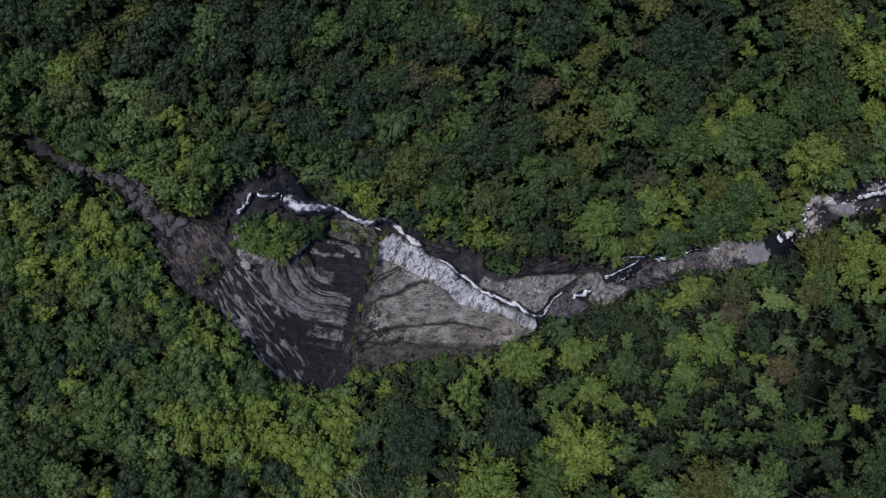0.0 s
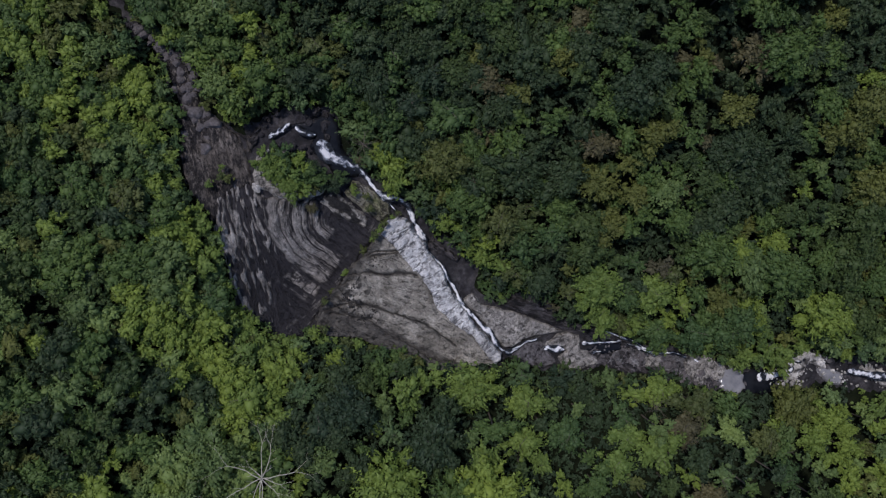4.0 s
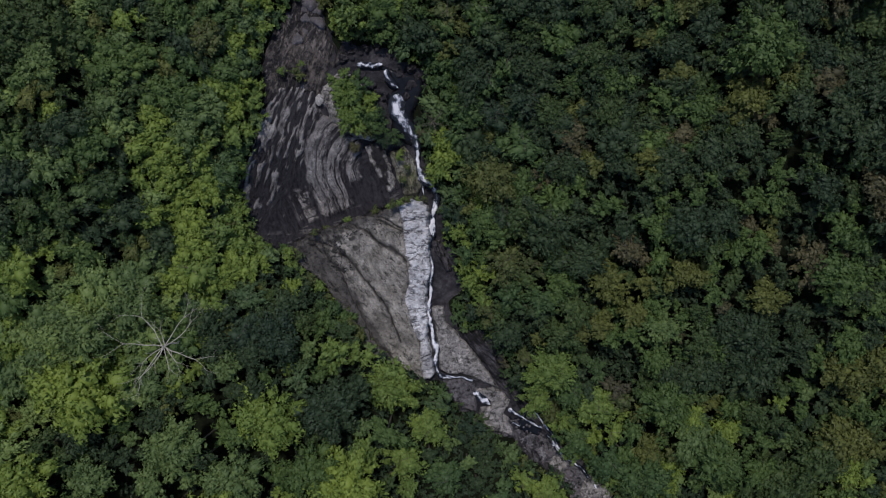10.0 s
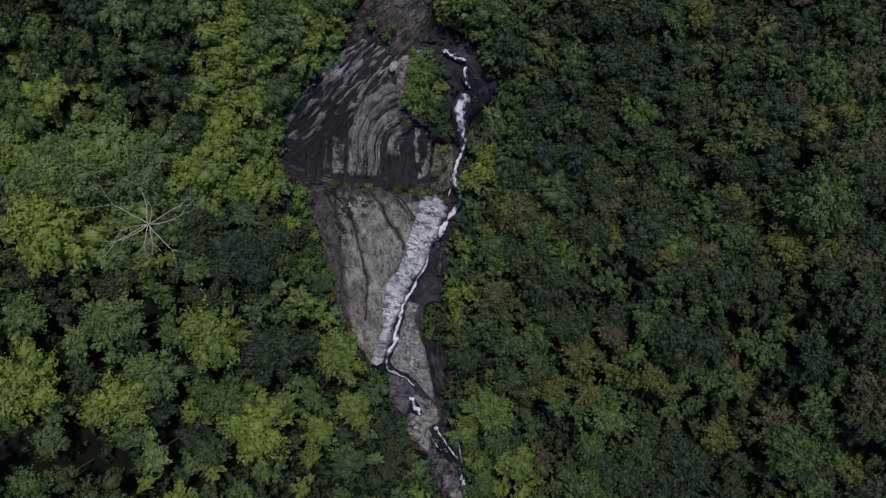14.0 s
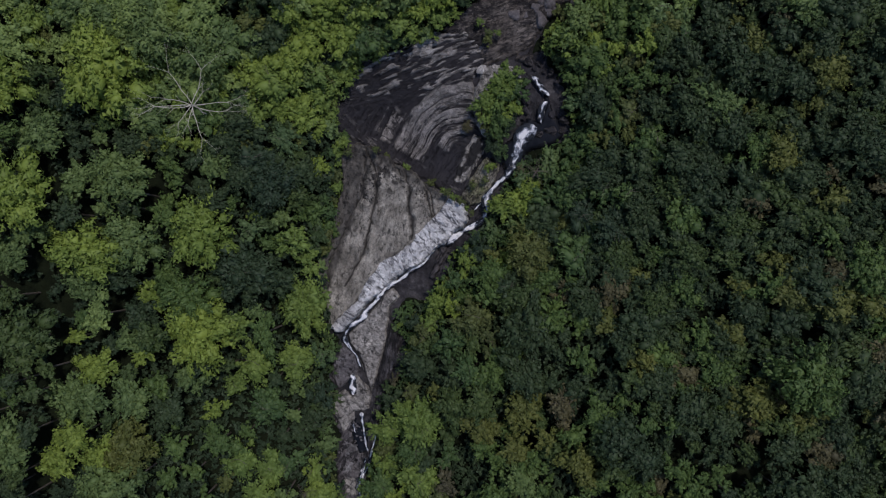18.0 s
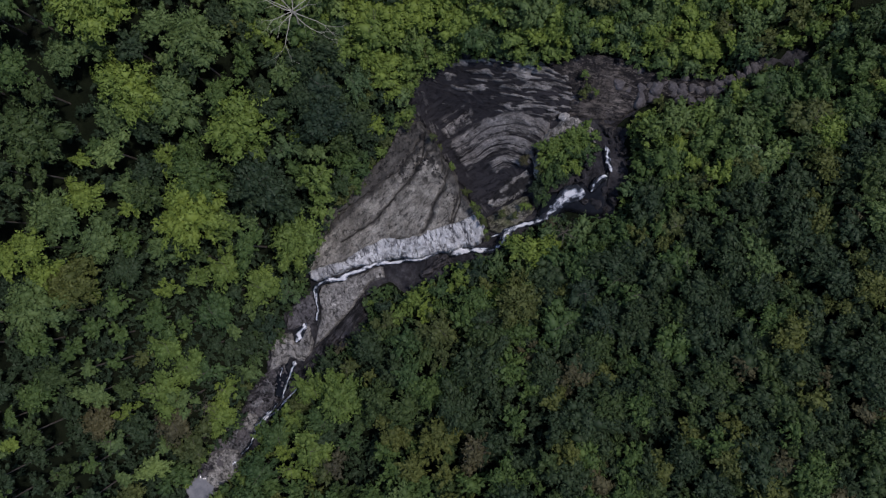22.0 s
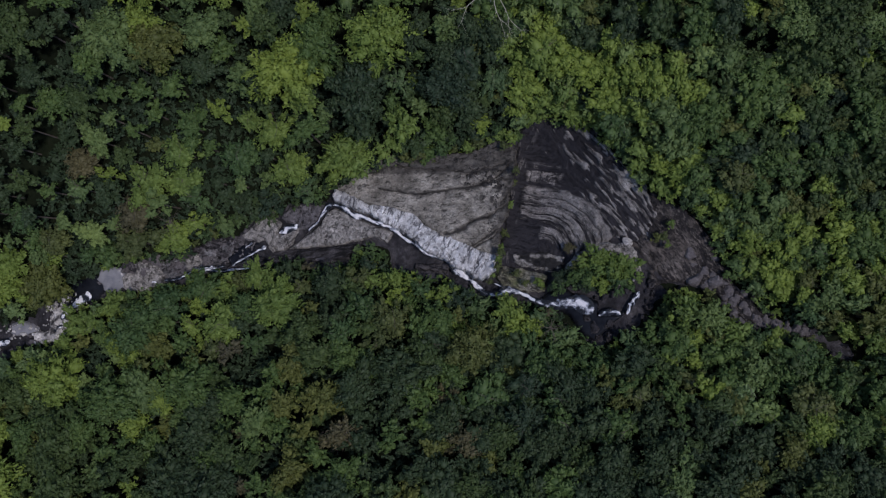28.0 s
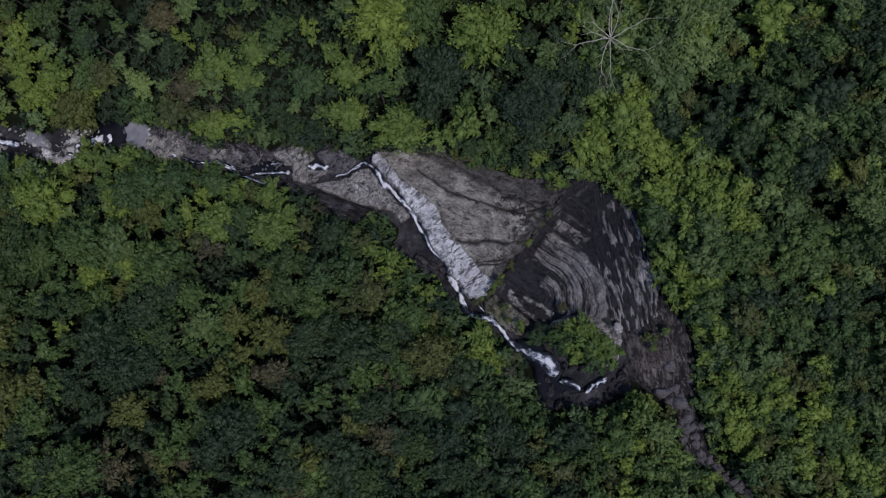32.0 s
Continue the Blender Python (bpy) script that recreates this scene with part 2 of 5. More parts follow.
BLEACHED_ROCK = rock("bleached_boulder", (0.22, 0.217, 0.21), (0.47, 0.465, 0.455), (0.80, 0.795, 0.785))
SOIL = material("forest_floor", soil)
FOAM = material("white_water", white_water)
WATER = material("dark_pool_water", still_water, Roughness=0.06)
MURK = material("grey_shallow_water", murky_water, Roughness=0.12)
BARK = material("bark", bark)
DEAD_WOOD = material("bleached_dead_wood", dead_wood)
LEAVES = {
    "mid": leaves("mid_green_leaves", (0.046, 0.089, 0.033), (0.062, 0.111, 0.041), (0.081, 0.139, 0.050)),
    "bright": leaves("yellow_green_leaves", (0.105, 0.164, 0.040), (0.136, 0.204, 0.050), (0.166, 0.244, 0.063)),
    # dark and deep also colour in the shade of dim banks and hollows
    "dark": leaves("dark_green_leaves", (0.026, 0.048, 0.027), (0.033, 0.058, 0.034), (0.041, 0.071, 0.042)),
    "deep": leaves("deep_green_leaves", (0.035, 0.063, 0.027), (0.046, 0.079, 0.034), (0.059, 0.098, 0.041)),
    "pale": leaves("pale_grey_green_leaves", (0.116, 0.181, 0.068), (0.144, 0.218, 0.083), (0.172, 0.255, 0.101)),
    "soft": leaves("grey_green_leaves", (0.069, 0.118, 0.050), (0.088, 0.144, 0.061), (0.111, 0.175, 0.075)),
    "olive": leaves("olive_leaves", (0.064, 0.086, 0.029), (0.085, 0.109, 0.038), (0.108, 0.135, 0.049)),
    "brown": leaves("brown_dry_leaves", (0.058, 0.059, 0.038), (0.076, 0.078, 0.049), (0.094, 0.096, 0.062)),
}

# the lie of the land: valley floor, creek line, hillsides
def smooth_table(v, xs, zs):
    """Piecewise line through (xs, zs), eased at the bends by averaging."""
    return sum(np.interp(np.asarray(v, float) + k, xs, zs) for k in (-3, -1.5, 0, 1.5, 3)) / 5


VALLEY_Y = [-700, -200, -90, -60, -42, -28, -20, 0, 10, 20, 28, 40, 70, 120, 300, 700]
VALLEY_Z = [-40, -24, -20, -17, -14.5, -11, -8.5, -3, -0.5, 3, 6.5, 9, 14, 20, 34, 44]
CREEK_X = [160, 60, 35, 22, 7, 1, -5, -4, 0, 0, 0, -3, -6, -10, -30, -60]
HALF_W = [10, 4, 4, 4, 4, 5, 7, 11, 14, 14, 13, 9, 5, 4, 8, 10]


def land(x, y):
    """Height of the bare land at x, y (arrays)."""
    x, y = np.asarray(x, float), np.asarray(y, float)
    z = smooth_table(y, VALLEY_Y, VALLEY_Z)
    mid = smooth_table(y, VALLEY_Y, CREEK_X) - 6 * np.exp(-((y - 10) / 22) ** 2)
    half = smooth_table(y, VALLEY_Y, HALF_W)
    d = np.maximum(np.abs(x - mid) - half, 0)
    rise = 26 * (1 - np.exp(-d * 0.42 / 26)) * (0.85 + 0.15 * np.sin(y * 0.05 + x * 0.03))
    z = z + rise + 0.6 * np.sin(x * 0.21 + 1.3 * np.sin(y * 0.13)) * np.minimum(d / 8, 1)
    return z - 3.2 * np.exp(-((x + 19) / 9) ** 2 - ((y - 15) / 8) ** 2)

# ---- outlines in plan ----
BOWL = [(-15.2, 34.2), (-11.1, 33.5), (-10.1, 31.7), (-10.3, 28.7), (-8.9, 26.5), (-7.1, 23.9), (-4.7, 23), (-2.3, 21.2), (-1.4, 15.2), (-1.8, 10.9), (-26.6, 9.6), (-28.6, 13), (-28.1, 20.2), (-25.8, 22.4), (-23.2, 25.6), (-19.8, 30.7)]
APRON = [(-2.5, 53.7), (-5.9, 49.4), (-8.2, 46.4), (-10.9, 44.3), (-14.8, 41), (-16.7, 37.7), (-18.8, 30.4), (-15.2, 33.4), (-10.2, 31.7), (-10.3, 28.7), (-9, 32.2), (-6.9, 34.1), (-3.1, 35.3), (-4.8, 38.3), (-6.8, 34.6), (-4.9, 36.4), (-5.2, 40.3), (-5.5, 44.7), (-2.9, 47.8), (-0.9, 50.3)]
SLAB = [(-23.6, 8), (-21.8, 10), (-14.4, 10.3), (-6.3, 10.3), (-1.2, 10.2), (0.8, 8.8), (0.4, 6.3), (-0.4, 3.4), (-1.3, 1.4), (-1.6, -2.2), (-2.8, -4.7), (-3.6, -6.8), (-4.3, -9.4), (-5.3, -12.1), (-6, -15.3), (-6.4, -18), (-6.9, -21.3), (-7.9, -21.7), (-9.8, -21.3), (-12, -18), (-14.8, -16.1), (-17.4, -12.2), (-18.7, -6.8), (-19.6, -1.7), (-20.9, 2.3), (-22.7, 5.3)]
BAND_L = [(-2.9, 10), (-3.6, 7.3), (-4.2, 3.4), (-4.6, 0.3), (-5.7, -2.7), (-7.1, -5.3), (-7.7, -9.4), (-7.8, -15.3), (-8.9, -19.7), (-9.3, -21.7)]
LOWER_SLAB = [(-3, -8.5), (-1.3, -9.5), (-1.7, -12.2), (-0.2, -15.4), (0.8, -17.6), (2, -21), (3, -24.4), (3.5, -26.7), (4.2, -28.4), (5.5, -31.3), (4.6, -32.7), (3.5, -31.9), (2.6, -30.7), (2.8, -28.9), (3.5, -28.3), (1.9, -26.4), (0.6, -25.5), (-0.7, -24.4), (-2.1, -23), (-4.5, -22.1), (-5.5, -21), (-5, -18.2), (-4.3, -15.4), (-3.8, -12.2), (-3.6, -9.5)]
LEDGE = [(-5.3, -23.1), (-1, -24.5), (-0.3, -26.8), (-0.8, -30), (-1.6, -31.2), (-4.1, -29.9), (-5.3, -26.7)]
LEDGE2 = [(-0.8, -30.8), (2.8, -32.2), (3.9, -34.7), (3.6, -38.3), (1.2, -36.7), (-0.8, -34)]
GULLY_WALL = [(-0.2, -14.6), (3.2, -16), (5.1, -19.8), (5.5, -25.5), (7.4, -29.3), (8.9, -34.3), (10.8, -38.5), (12.1, -44.6), (11, -44.5), (9.1, -38.6), (6.3, -32.9), (4.5, -28.5), (3.3, -24.5), (2.2, -21.1), (0.8, -17.2)]
STREAM = [(-2.4, 33.9, 0.6), (-1.1, 33.4, 0.9), (0.6, 32.8, 0.9), (2.1, 32.7, 1.5), (2.3, 31.8, 0.9), (1.8, 30.7, 0.9), (2.4, 29.4, 1.2), (3.2, 28.2, 0.6), (3.1, 27.4, 0.8), (2.1, 26.1, 1.7), (1.7, 24.8, 1.9), (2.1, 23.5, 1.7), (2.8, 21.9, 1.2), (3.2, 19.7, 0.8), (3, 17.9, 0.7), (2.5, 16.5, 0.7), (2.3, 15.1, 0.9), (2.3, 13.7, 1.3), (2.9, 12.6, 1), (3.6, 11.5, 0.8), (4, 10.1, 0.9), (3.5, 9, 1.1)]
STREAM += [(2.4, 7.6, 1.1), (1.7, 5.7, 1.1), (0.5, 3.8, 1.3), (-0.5, 2.2, 1), (-0.9, 0.4, 0.9), (-0.8, -1.7, 0.8), (-1.7, -3.8, 0.9), (-2.4, -5.5, 0.7), (-2.9, -7.1, 0.6), (-3.7, -8.3, 0.8), (-4.1, -9.5, 0.7), (-4.5, -11.4, 0.8), (-4.6, -13.3, 1), (-5, -14.9, 0.8), (-4.8, -16.5, 1), (-5.7, -18.8, 1.1), (-6.2, -21, 1.1), (-5.6, -22.3, 0.8), (-4.1, -22.9, 0.7), (-2.1, -23.5, 0.5), (-0.1, -25.2, 0.8)]
STREAM2 = [(-0.8, -26.8, 0.5), (-0.3, -28, 1), (0.6, -29.4, 1.5), (1.6, -30.7, 1.3)]
STREAM3 = [(4.5, -32.7, 0.8), (5.6, -34.1, 0.6), (6.8, -35.5, 0.4), (8.2, -37.2, 0.4), (9.5, -38.6, 0.6), (10.5, -41, 0.6), (11.4, -43, 0.8), (11.8, -44.6, 0.5), (12.1, -47, 0.5), (11.3, -43, 0.7), (12.1, -45.9, 0.6), (14.3, -48.4, 0.5), (15.9, -52.5, 0.6), (15.3, -54.2, 0.5)]
STRAND = [(2.3, 13.4, 0.5), (1.9, 12.1, 0.4), (1.7, 10.6, 0.4)]
POOL1 = [(17.4, -59.3), (20.1, -60.8), (21.2, -64.2), (18.5, -66.1), (15.8, -64.4), (15.2, -62)]
POOL4 = [(20.3, -63.2), (23.6, -66.8), (24.6, -70.8), (20.5, -71.0), (17.5, -66.6)]
SHELF = [(14.5, -52), (17.3, -52.8), (19.6, -56.1), (19.7, -60), (16.6, -61.2), (15.9, -58.5), (13, -57.8), (12.7, -55.4)]
SLABLET = [(10.4, -44.7), (12.6, -47.9), (10.8, -49), (9.2, -46.8)]
BLOCK = [(-0.1, -27.2), (3, -27.7), (4.9, -30.9), (4.3, -32.6), (2.8, -33.6), (2.7, -36.6), (0.7, -36.3), (-1.5, -33.6), (-0.6, -30.6), (1.7, -31.4), (1.2, -29.1)]
POOL2 = [(31.4, -76.7), (33.1, -77.5), (33.8, -81.9), (31.9, -82.1), (30.9, -79.5)]
POOL3 = [(0.1, 33.1), (2.5, 32), (3, 28.7), (1.1, 27.8), (0.6, 24.3), (-0.2, 21.6), (2.6, 19.8), (3.5, 19.8), (3.7, 24.3), (6.3, 26.1), (7.2, 28.7), (3.4, 31.3)]
FLATS = [(10.6, -45.8), (13.3, -47.5), (12.9, -49.8), (14.2, -53.6), (12.6, -55.1), (13.8, -56.8)]
WHITE = [(26.7, -71.2), (29.3, -71.8), (31.7, -73), (32.6, -74.7), (26.8, -73.8), (25.1, -69.7), (30.6, -71.1), (27.7, -70.7), (27, -73.4), (25.2, -69.9), (32.1, -74.9), (37.7, -85.1), (38.4, -88.4), (39.3, -90.9), (41, -92.3), (32.9, -81.5)]
BOULDERS = [(-2.3, 51.8), (-1.1, 50), (-1.3, 48.6), (-3.5, 49.8), (-3.1, 46.9), (-5.2, 47.4), (-5.5, 43.6), (-6.4, 45.1), (-5.9, 41.7), (-4, 40), (-0, 36.2), (2, 35.8), (-2.4, 36), (-9.7, 30.3), (-7.8, 35.1), (-4, 35.5), (0.1, 35.6), (4.4, 30.3), (4.8, 28.1), (6.7, 29), (6.2, 30.8), (3.9, 26.8), (-2.7, 32.1), (-1.7, 31.2)]
RUBBLE = [(2.8, -38), (5.6, -37.4), (8.4, -40.4), (11, -44), (14.2, -51.1), (10.8, -51.9), (7.4, -47.5), (4.5, -42.2)]
LOWER_BED = [(4.7, -39.2), (6.8, -46.2), (10.2, -48.4), (13, -57.3), (16.1, -59.3), (18.5, -56.9), (16.6, -53.5), (13.1, -46.9), (10.7, -42.5), (7.6, -39)]
CHANNEL = [(-2.1, -22.9), (0.1, -24.7), (2.8, -27.3), (5.5, -29.3), (8.3, -32.4)]
BASIN = [(3.9, -33.5), (7.8, -32.9), (9.3, -35.9), (10.1, -38.6), (8.7, -40), (6, -38.6), (4.6, -36.4)]
RIGHT_STRAND = [(8.3, -32.8, 0.4), (9.4, -35.1, 0.4), (10.1, -37.3, 0.5), (10.9, -39.7, 0.6), (11.6, -42.4, 0.6), (12, -44.8, 0.5)]
LEFT_STRAND = [(4.2, -35.5, 0.4), (4.9, -36.2, 0.4), (5.9, -37.1, 0.3)]
TAIL = [(10.8, -42.4, 0.5), (12, -45.9, 0.5), (14.2, -48.4, 0.6), (15.3, -50.6, 0.6), (16.1, -53, 0.7), (16.8, -55.3, 0.8)]
RAPID_LINE = [(34.8, -80.8, 0.8), (36.4, -83.8, 1.2), (38.4, -87.4, 1.5), (40.2, -91, 1.6), (42, -95.2, 1.6)]
OUTFALL = [(21.8, -66.7, 1.2), (24.3, -69.3, 1.6), (26.6, -70.9, 1.4), (29.6, -71.4, 1.4), (31.7, -73, 1.2), (32.8, -75.7, 1)]
MID_BED = [(-6.9, -21.6), (-2.1, -23.1), (3.9, -28.2), (8.1, -32.6), (9.5, -37.4), (5.6, -39.2), (3.2, -39.5), (0.1, -36.2), (-1.6, -32), (-4.8, -30.4), (-5.9, -26.8)]
RAPIDS = [(25.5, -69.9), (28.7, -69.8), (32.2, -71.4), (33.9, -75.2), (32.8, -76.7), (31.1, -74.1), (28.8, -74.2), (26.2, -73.6)]
PALE_BANK = [(37.2, -82.5), (38.6, -85.5), (39.8, -87.8), (42.5, -92.7), (42.3, -95.8), (39.8, -94.1), (38.2, -90.3), (36.8, -86.3)]
GULLY_RIB = [(-0, 2.9), (2.2, 2.4), (2.6, -3.7), (1, -4)]
RIB = [(-1.5, 19.2), (1.1, 19.7), (2.2, 16.9), (1.7, 12.2), (0.6, 11.1), (-1.4, 11.6), (-1.9, 15.1)]
BUTTRESS = [(-5.4, 21.5), (-2.5, 21.6), (-2, 15.5), (-2.6, 13.4), (-4.1, 13), (-5.1, 15.1), (-5.6, 18.3)]
ISLAND = [(-10.1, 30.6), (-8.9, 32.4), (-5.9, 33.7), (-2.7, 32.4), (-1.1, 28.5), (-1.5, 24.1), (-3.7, 21.9), (-6.1, 22.8), (-8, 24.6), (-9.3, 27.6)]
DEAD = [(-43.8, -0.3)]
OPEN_L = [(-0.4, 68.8), (-2.6, 60.9), (-3.2, 57.4), (-2.5, 53.7), (-5.9, 49.4), (-8.2, 46.4), (-10.9, 44.3), (-14.8, 41), (-16.7, 37.7), (-18.8, 30.4), (-22.3, 25.6), (-26.4, 21.1), (-27.8, 12.1), (-25.7, 10.3), (-23.1, 7.4), (-20.3, 2.4), (-17.9, -1.7), (-16.9, -6.9), (-15.7, -12.3), (-12.7, -15.9), (-10.3, -17.8), (-9.5, -21.7), (-5.7, -23.6), (-5.1, -26.9), (-4.1, -30.3), (-0.8, -32.2), (0.1, -36.3), (3.4, -39.9), (7.4, -47.1), (7.2, -46.2), (10.4, -48.4), (12.7, -57.4), (16.4, -64.6), (21.2, -70.6), (29.4, -78), (32.8, -84), (38.3, -93), (41.5, -98)]
OPEN_R = [(2.1, 65.7), (-0.8, 59.7), (-0.9, 53.7), (-0.5, 50.4), (-1.4, 47.7), (-4.6, 45.4), (-4.6, 40.5), (-4.1, 36.6), (-4.8, 38.3), (2.9, 35.7), (4.5, 33.1), (7.7, 30.5), (8, 26.1), (5.4, 23.9), (4, 21.2), (4.1, 16.6), (3.6, 15.2), (4.2, 12.3), (4.8, 10.4), (3.8, 7.9), (3.3, 5.4), (2.9, 2.4), (3.2, -4.8), (3.2, -8), (0.6, -9.6), (-0.4, -12.8), (1.1, -14.7), (3.8, -15.5), (5.4, -19.8), (6.1, -26.8), (8.3, -32.1), (10.8, -37.4), (12.4, -44.7), (14.4, -46.7), (19.1, -56.8), (21.9, -63.8), (25.8, -70.2), (31.6, -69.1), (34.9, -76.6), (40, -84.5), (43.4, -90.5), (47, -97)]
CRACKS = [(-10.1, 7.8), (-7.4, 4.3), (-4.9, 0.6), (-7.3, 8.8), (-3.9, 5.8), (-16.7, 9.6), (-14.6, 4.2), (-12.5, -1.5), (-11.1, -5.8), (-10.8, -13.1), (-17.9, 6.9), (-16.5, 2.4), (-15.7, -10.5), (-13.4, -15.3), (-12.4, 10.1), (-9.4, 7.5), (-8.3, 10.2), (-6.1, 8.7), (-2.6, 5.1), (-20.3, 9.6), (-16.4, 7.4), (-13.7, 2.6), (-19.3, 8.2), (-17.2, 4.2), (-15.9, 2.2), (-15.4, 10.2), (-12.4, 8.9)]
BARE = [(-3.7, -32.6), (34.6, 31.4), (6.6, 20.7), (31.3, -9.2), (3, -58.3), (3.8, -50.6), (-3.9, -67.3)]
BUSHES = [(-5.1, 31.1, 2.32, "bright"), (-3.2, 29.8, 2.32, "mid"), (-6.1, 29.6, 2.14, "bright"), (-4.7, 28.3, 2.68, "bright"), (-6.1, 26.6, 2.32, "bright"), (-2.4, 27.5, 2.14, "bright"), (-5.2, 25.4, 2.5, "bright"), (-3.4, 25.5, 2.32, "mid"), (-4.5, 23.9, 1.79, "olive"), (-1.7, 25.5, 1.61, "dark"), (-2, 23.7, 1.61, "mid"), (-1.1, 21.1, 1.61, "dark"), (-0.2, 21.5, 1.43, "mid"), (-3, 22.4, 1.43, "dark"), (-6.9, 21.5, 0.89, "brown")]
TUFTS = [(-3.9, 10.5), (-2.6, 10.4), (-1.2, 10.5), (0.4, 10.3), (1.6, 10.1), (-4.8, 10.7), (-7.3, 10.7), (-0.4, 17.8), (0.4, 15.9), (0.1, 18.5), (-0.9, 14.1), (-16.5, 10.6), (-18.1, 10.2), (-12.4, 10.7), (-11.4, 34.3), (-11.8, 35.2), (-10.6, 36.1), (-14, 36)]
SHRUB_SPOTS = [(-23.4, 8.2), (-22.1, 7.2), (-24.8, 5.5), (-23, 4.9), (-21.8, 2.9), (-23.9, 3.4), (-21.1, 1.4), (-20.3, -0.9), (-19.4, -3.2), (-23.9, 6.8), (-22.6, 2.4), (-21.6, -1.7), (-19.4, -4.8), (-17.1, -9), (-24.3, 9.3), (-20.7, 0.9), (-18, -6.9)]
SUNNY_TREES = {}
SUNNY_TREES["bright"] = [(-60.9, -27.6, 5.3), (-59.5, -3.2, 6), (-47.9, -29.7, 4.8), (-46.3, 27.8, 1.5), (-38.4, 3.1, 2.6), (-37.6, 10.4, 3.7), (-37.4, -31.8, 2.5), (-34.9, -17.7, 4.9), (-32, 15.2, 2.3), (-29.6, 15.9, 1.8), (-29.3, 8.3, 2.1), (-28.6, 28.2, 2.1), (-26.6, 11.6, 2.3), (-26.3, -32.4, 5.3), (-23.1, -28.9, 3.3), (-22, -10.5, 2.7), (-18.7, -12.6, 2.8), (-16.6, -33.1, 3.6), (-14.4, -19.7, 4.2), (-10.7, -29.5, 3.3)]
SUNNY_TREES["pale"] = [(-66.9, -31.2, 3.4), (-64.1, -17.7, 3.8), (-62.7, 3.7, 3.6), (-60.5, 9.3, 3), (-57.4, -32.1, 3.3), (-55.5, 5.4, 4.1), (-55.2, -20.8, 3.5), (-50, -16.6, 4.1), (-48.1, 7.1, 4.2), (-46.7, 11.7, 3.7), (-46.6, -34.8, 3.6), (-43.5, -25, 4.2), (-41.4, 5.8, 2.7), (-39.1, -7.2, 2.4), (-31.7, 3.1, 2.6), (-28.7, -12.8, 2.7)]
SUNNY_TREES["mid"] = [(-56.3, 23.3, 1.8), (-42.5, 31, 3), (-41.5, -18.2, 3.1), (-37.3, -27.9, 2.7), (-31.2, -28.6, 4.1)]
SUNNY_TREES["olive"] = [(-49.5, -9.9, 2)]
SUNNY_TREES["dark"] = [(-62.9, -9.6, 3.6), (-58.4, -15.8, 2.4), (-51.6, -11.1, 3.1), (-36.6, -12.1, 2.9), (-36.3, -35.6, 2.7), (-34.2, -2.5, 3.2), (-29.6, -4.4, 4), (-25.5, -20, 4.6)]
SHADY_TREES = {}
SHADY_TREES["bright"] = [(4.6, -3.6, 1.6), (5.1, -6.6, 2), (5.5, 2.3, 2.1), (6.2, 14.4, 3.1), (10, -30.8, 3.3), (13.7, -26, 4), (20.2, -35.7, 3.7), (28.1, 23.4, 1), (28.8, -23, 2.7), (29.2, -1.1, 2.5), (32.9, -19.7, 2.5), (39.9, -2.8, 1.2), (40.6, -30.9, 2.9), (40.8, -24.6, 1.7), (42.9, -16.3, 1.7), (44, 23.6, 2.7), (44.7, 21.5, 1.5), (49.3, -14, 2.7), (49.3, 4.6, 1.6), (49.5, 11.5, 1), (51.8, 11.4, 0.9), (53, -8, 2.6), (54.9, -4.9, 2.3), (62.4, -16.5, 2.5), (65, -19.3, 2), (65.6, -6.6, 1.9)]
SHADY_TREES["pale"] = [(61.1, -23.7, 4.1)]
SHADY_TREES["mid"] = [(5.5, -1.6, 2), (9.7, 29.7, 1.4), (10.4, -10.4, 2.7), (10.5, 26.4, 2.5), (10.7, 19.2, 2.8), (12.8, 21.5, 3), (16, -13.1, 3.2), (16.2, -31.8, 2.9), (17.5, 23.5, 2.3), (18.5, 33, 2.5), (19.1, -10.1, 3.2), (20, -5.8, 2.1), (20, 12.9, 3.6), (20.8, 24.8, 2.5), (21.5, -28.7, 2.2), (21.8, 2.1, 2.8), (26, 4.4, 2.5), (29.1, 26.2, 3.2), (30, 19.3, 2), (34.8, -12.2, 2.6), (35.4, 17.2, 2.8)]
SHADY_TREES["olive"] = [(6.1, -12.4, 2.4), (9.8, -22.6, 1.8), (11.1, -4.9, 3.4), (13.6, 9.4, 3.9), (15.6, -6.3, 2.5), (20.2, -19.6, 2), (23, -20.1, 3.3), (24.3, -35.7, 2.5), (26, -12.9, 3.4), (28.5, -15.2, 2.1), (32.6, -14.9, 2.4), (36.6, 3.8, 2.1), (44.7, 15.5, 2.4), (46, 27.8, 2.1), (50.7, -23.8, 3.1), (51.7, 6.2, 2.4), (52.5, 26.2, 3.2), (57.1, 28.9, 2.6), (59.2, 10.8, 2.6), (71.1, -26.4, 2.2)]
SHADY_TREES["brown"] = [(4.6, 20.4, 2), (21.8, 6.8, 2), (24.2, -32.9, 2.3), (31, -9.1, 3), (35.7, 32.1, 2.3), (55, 4.5, 2), (58.1, 33.3, 2.7), (61.7, 24, 2.9), (64.1, 6.8, 2.6)]
SHADY_TREES["dark"] = [(12.9, 2.7, 2.6), (16.9, 18.9, 2.7), (21.9, 18.9, 3), (26.2, 13.5, 3), (27.6, -7.1, 2.6), (34.1, -32.1, 3.3), (40.1, -8.1, 3.9), (47.1, -35.5, 4.5)]
UPSTREAM_TREES = {}
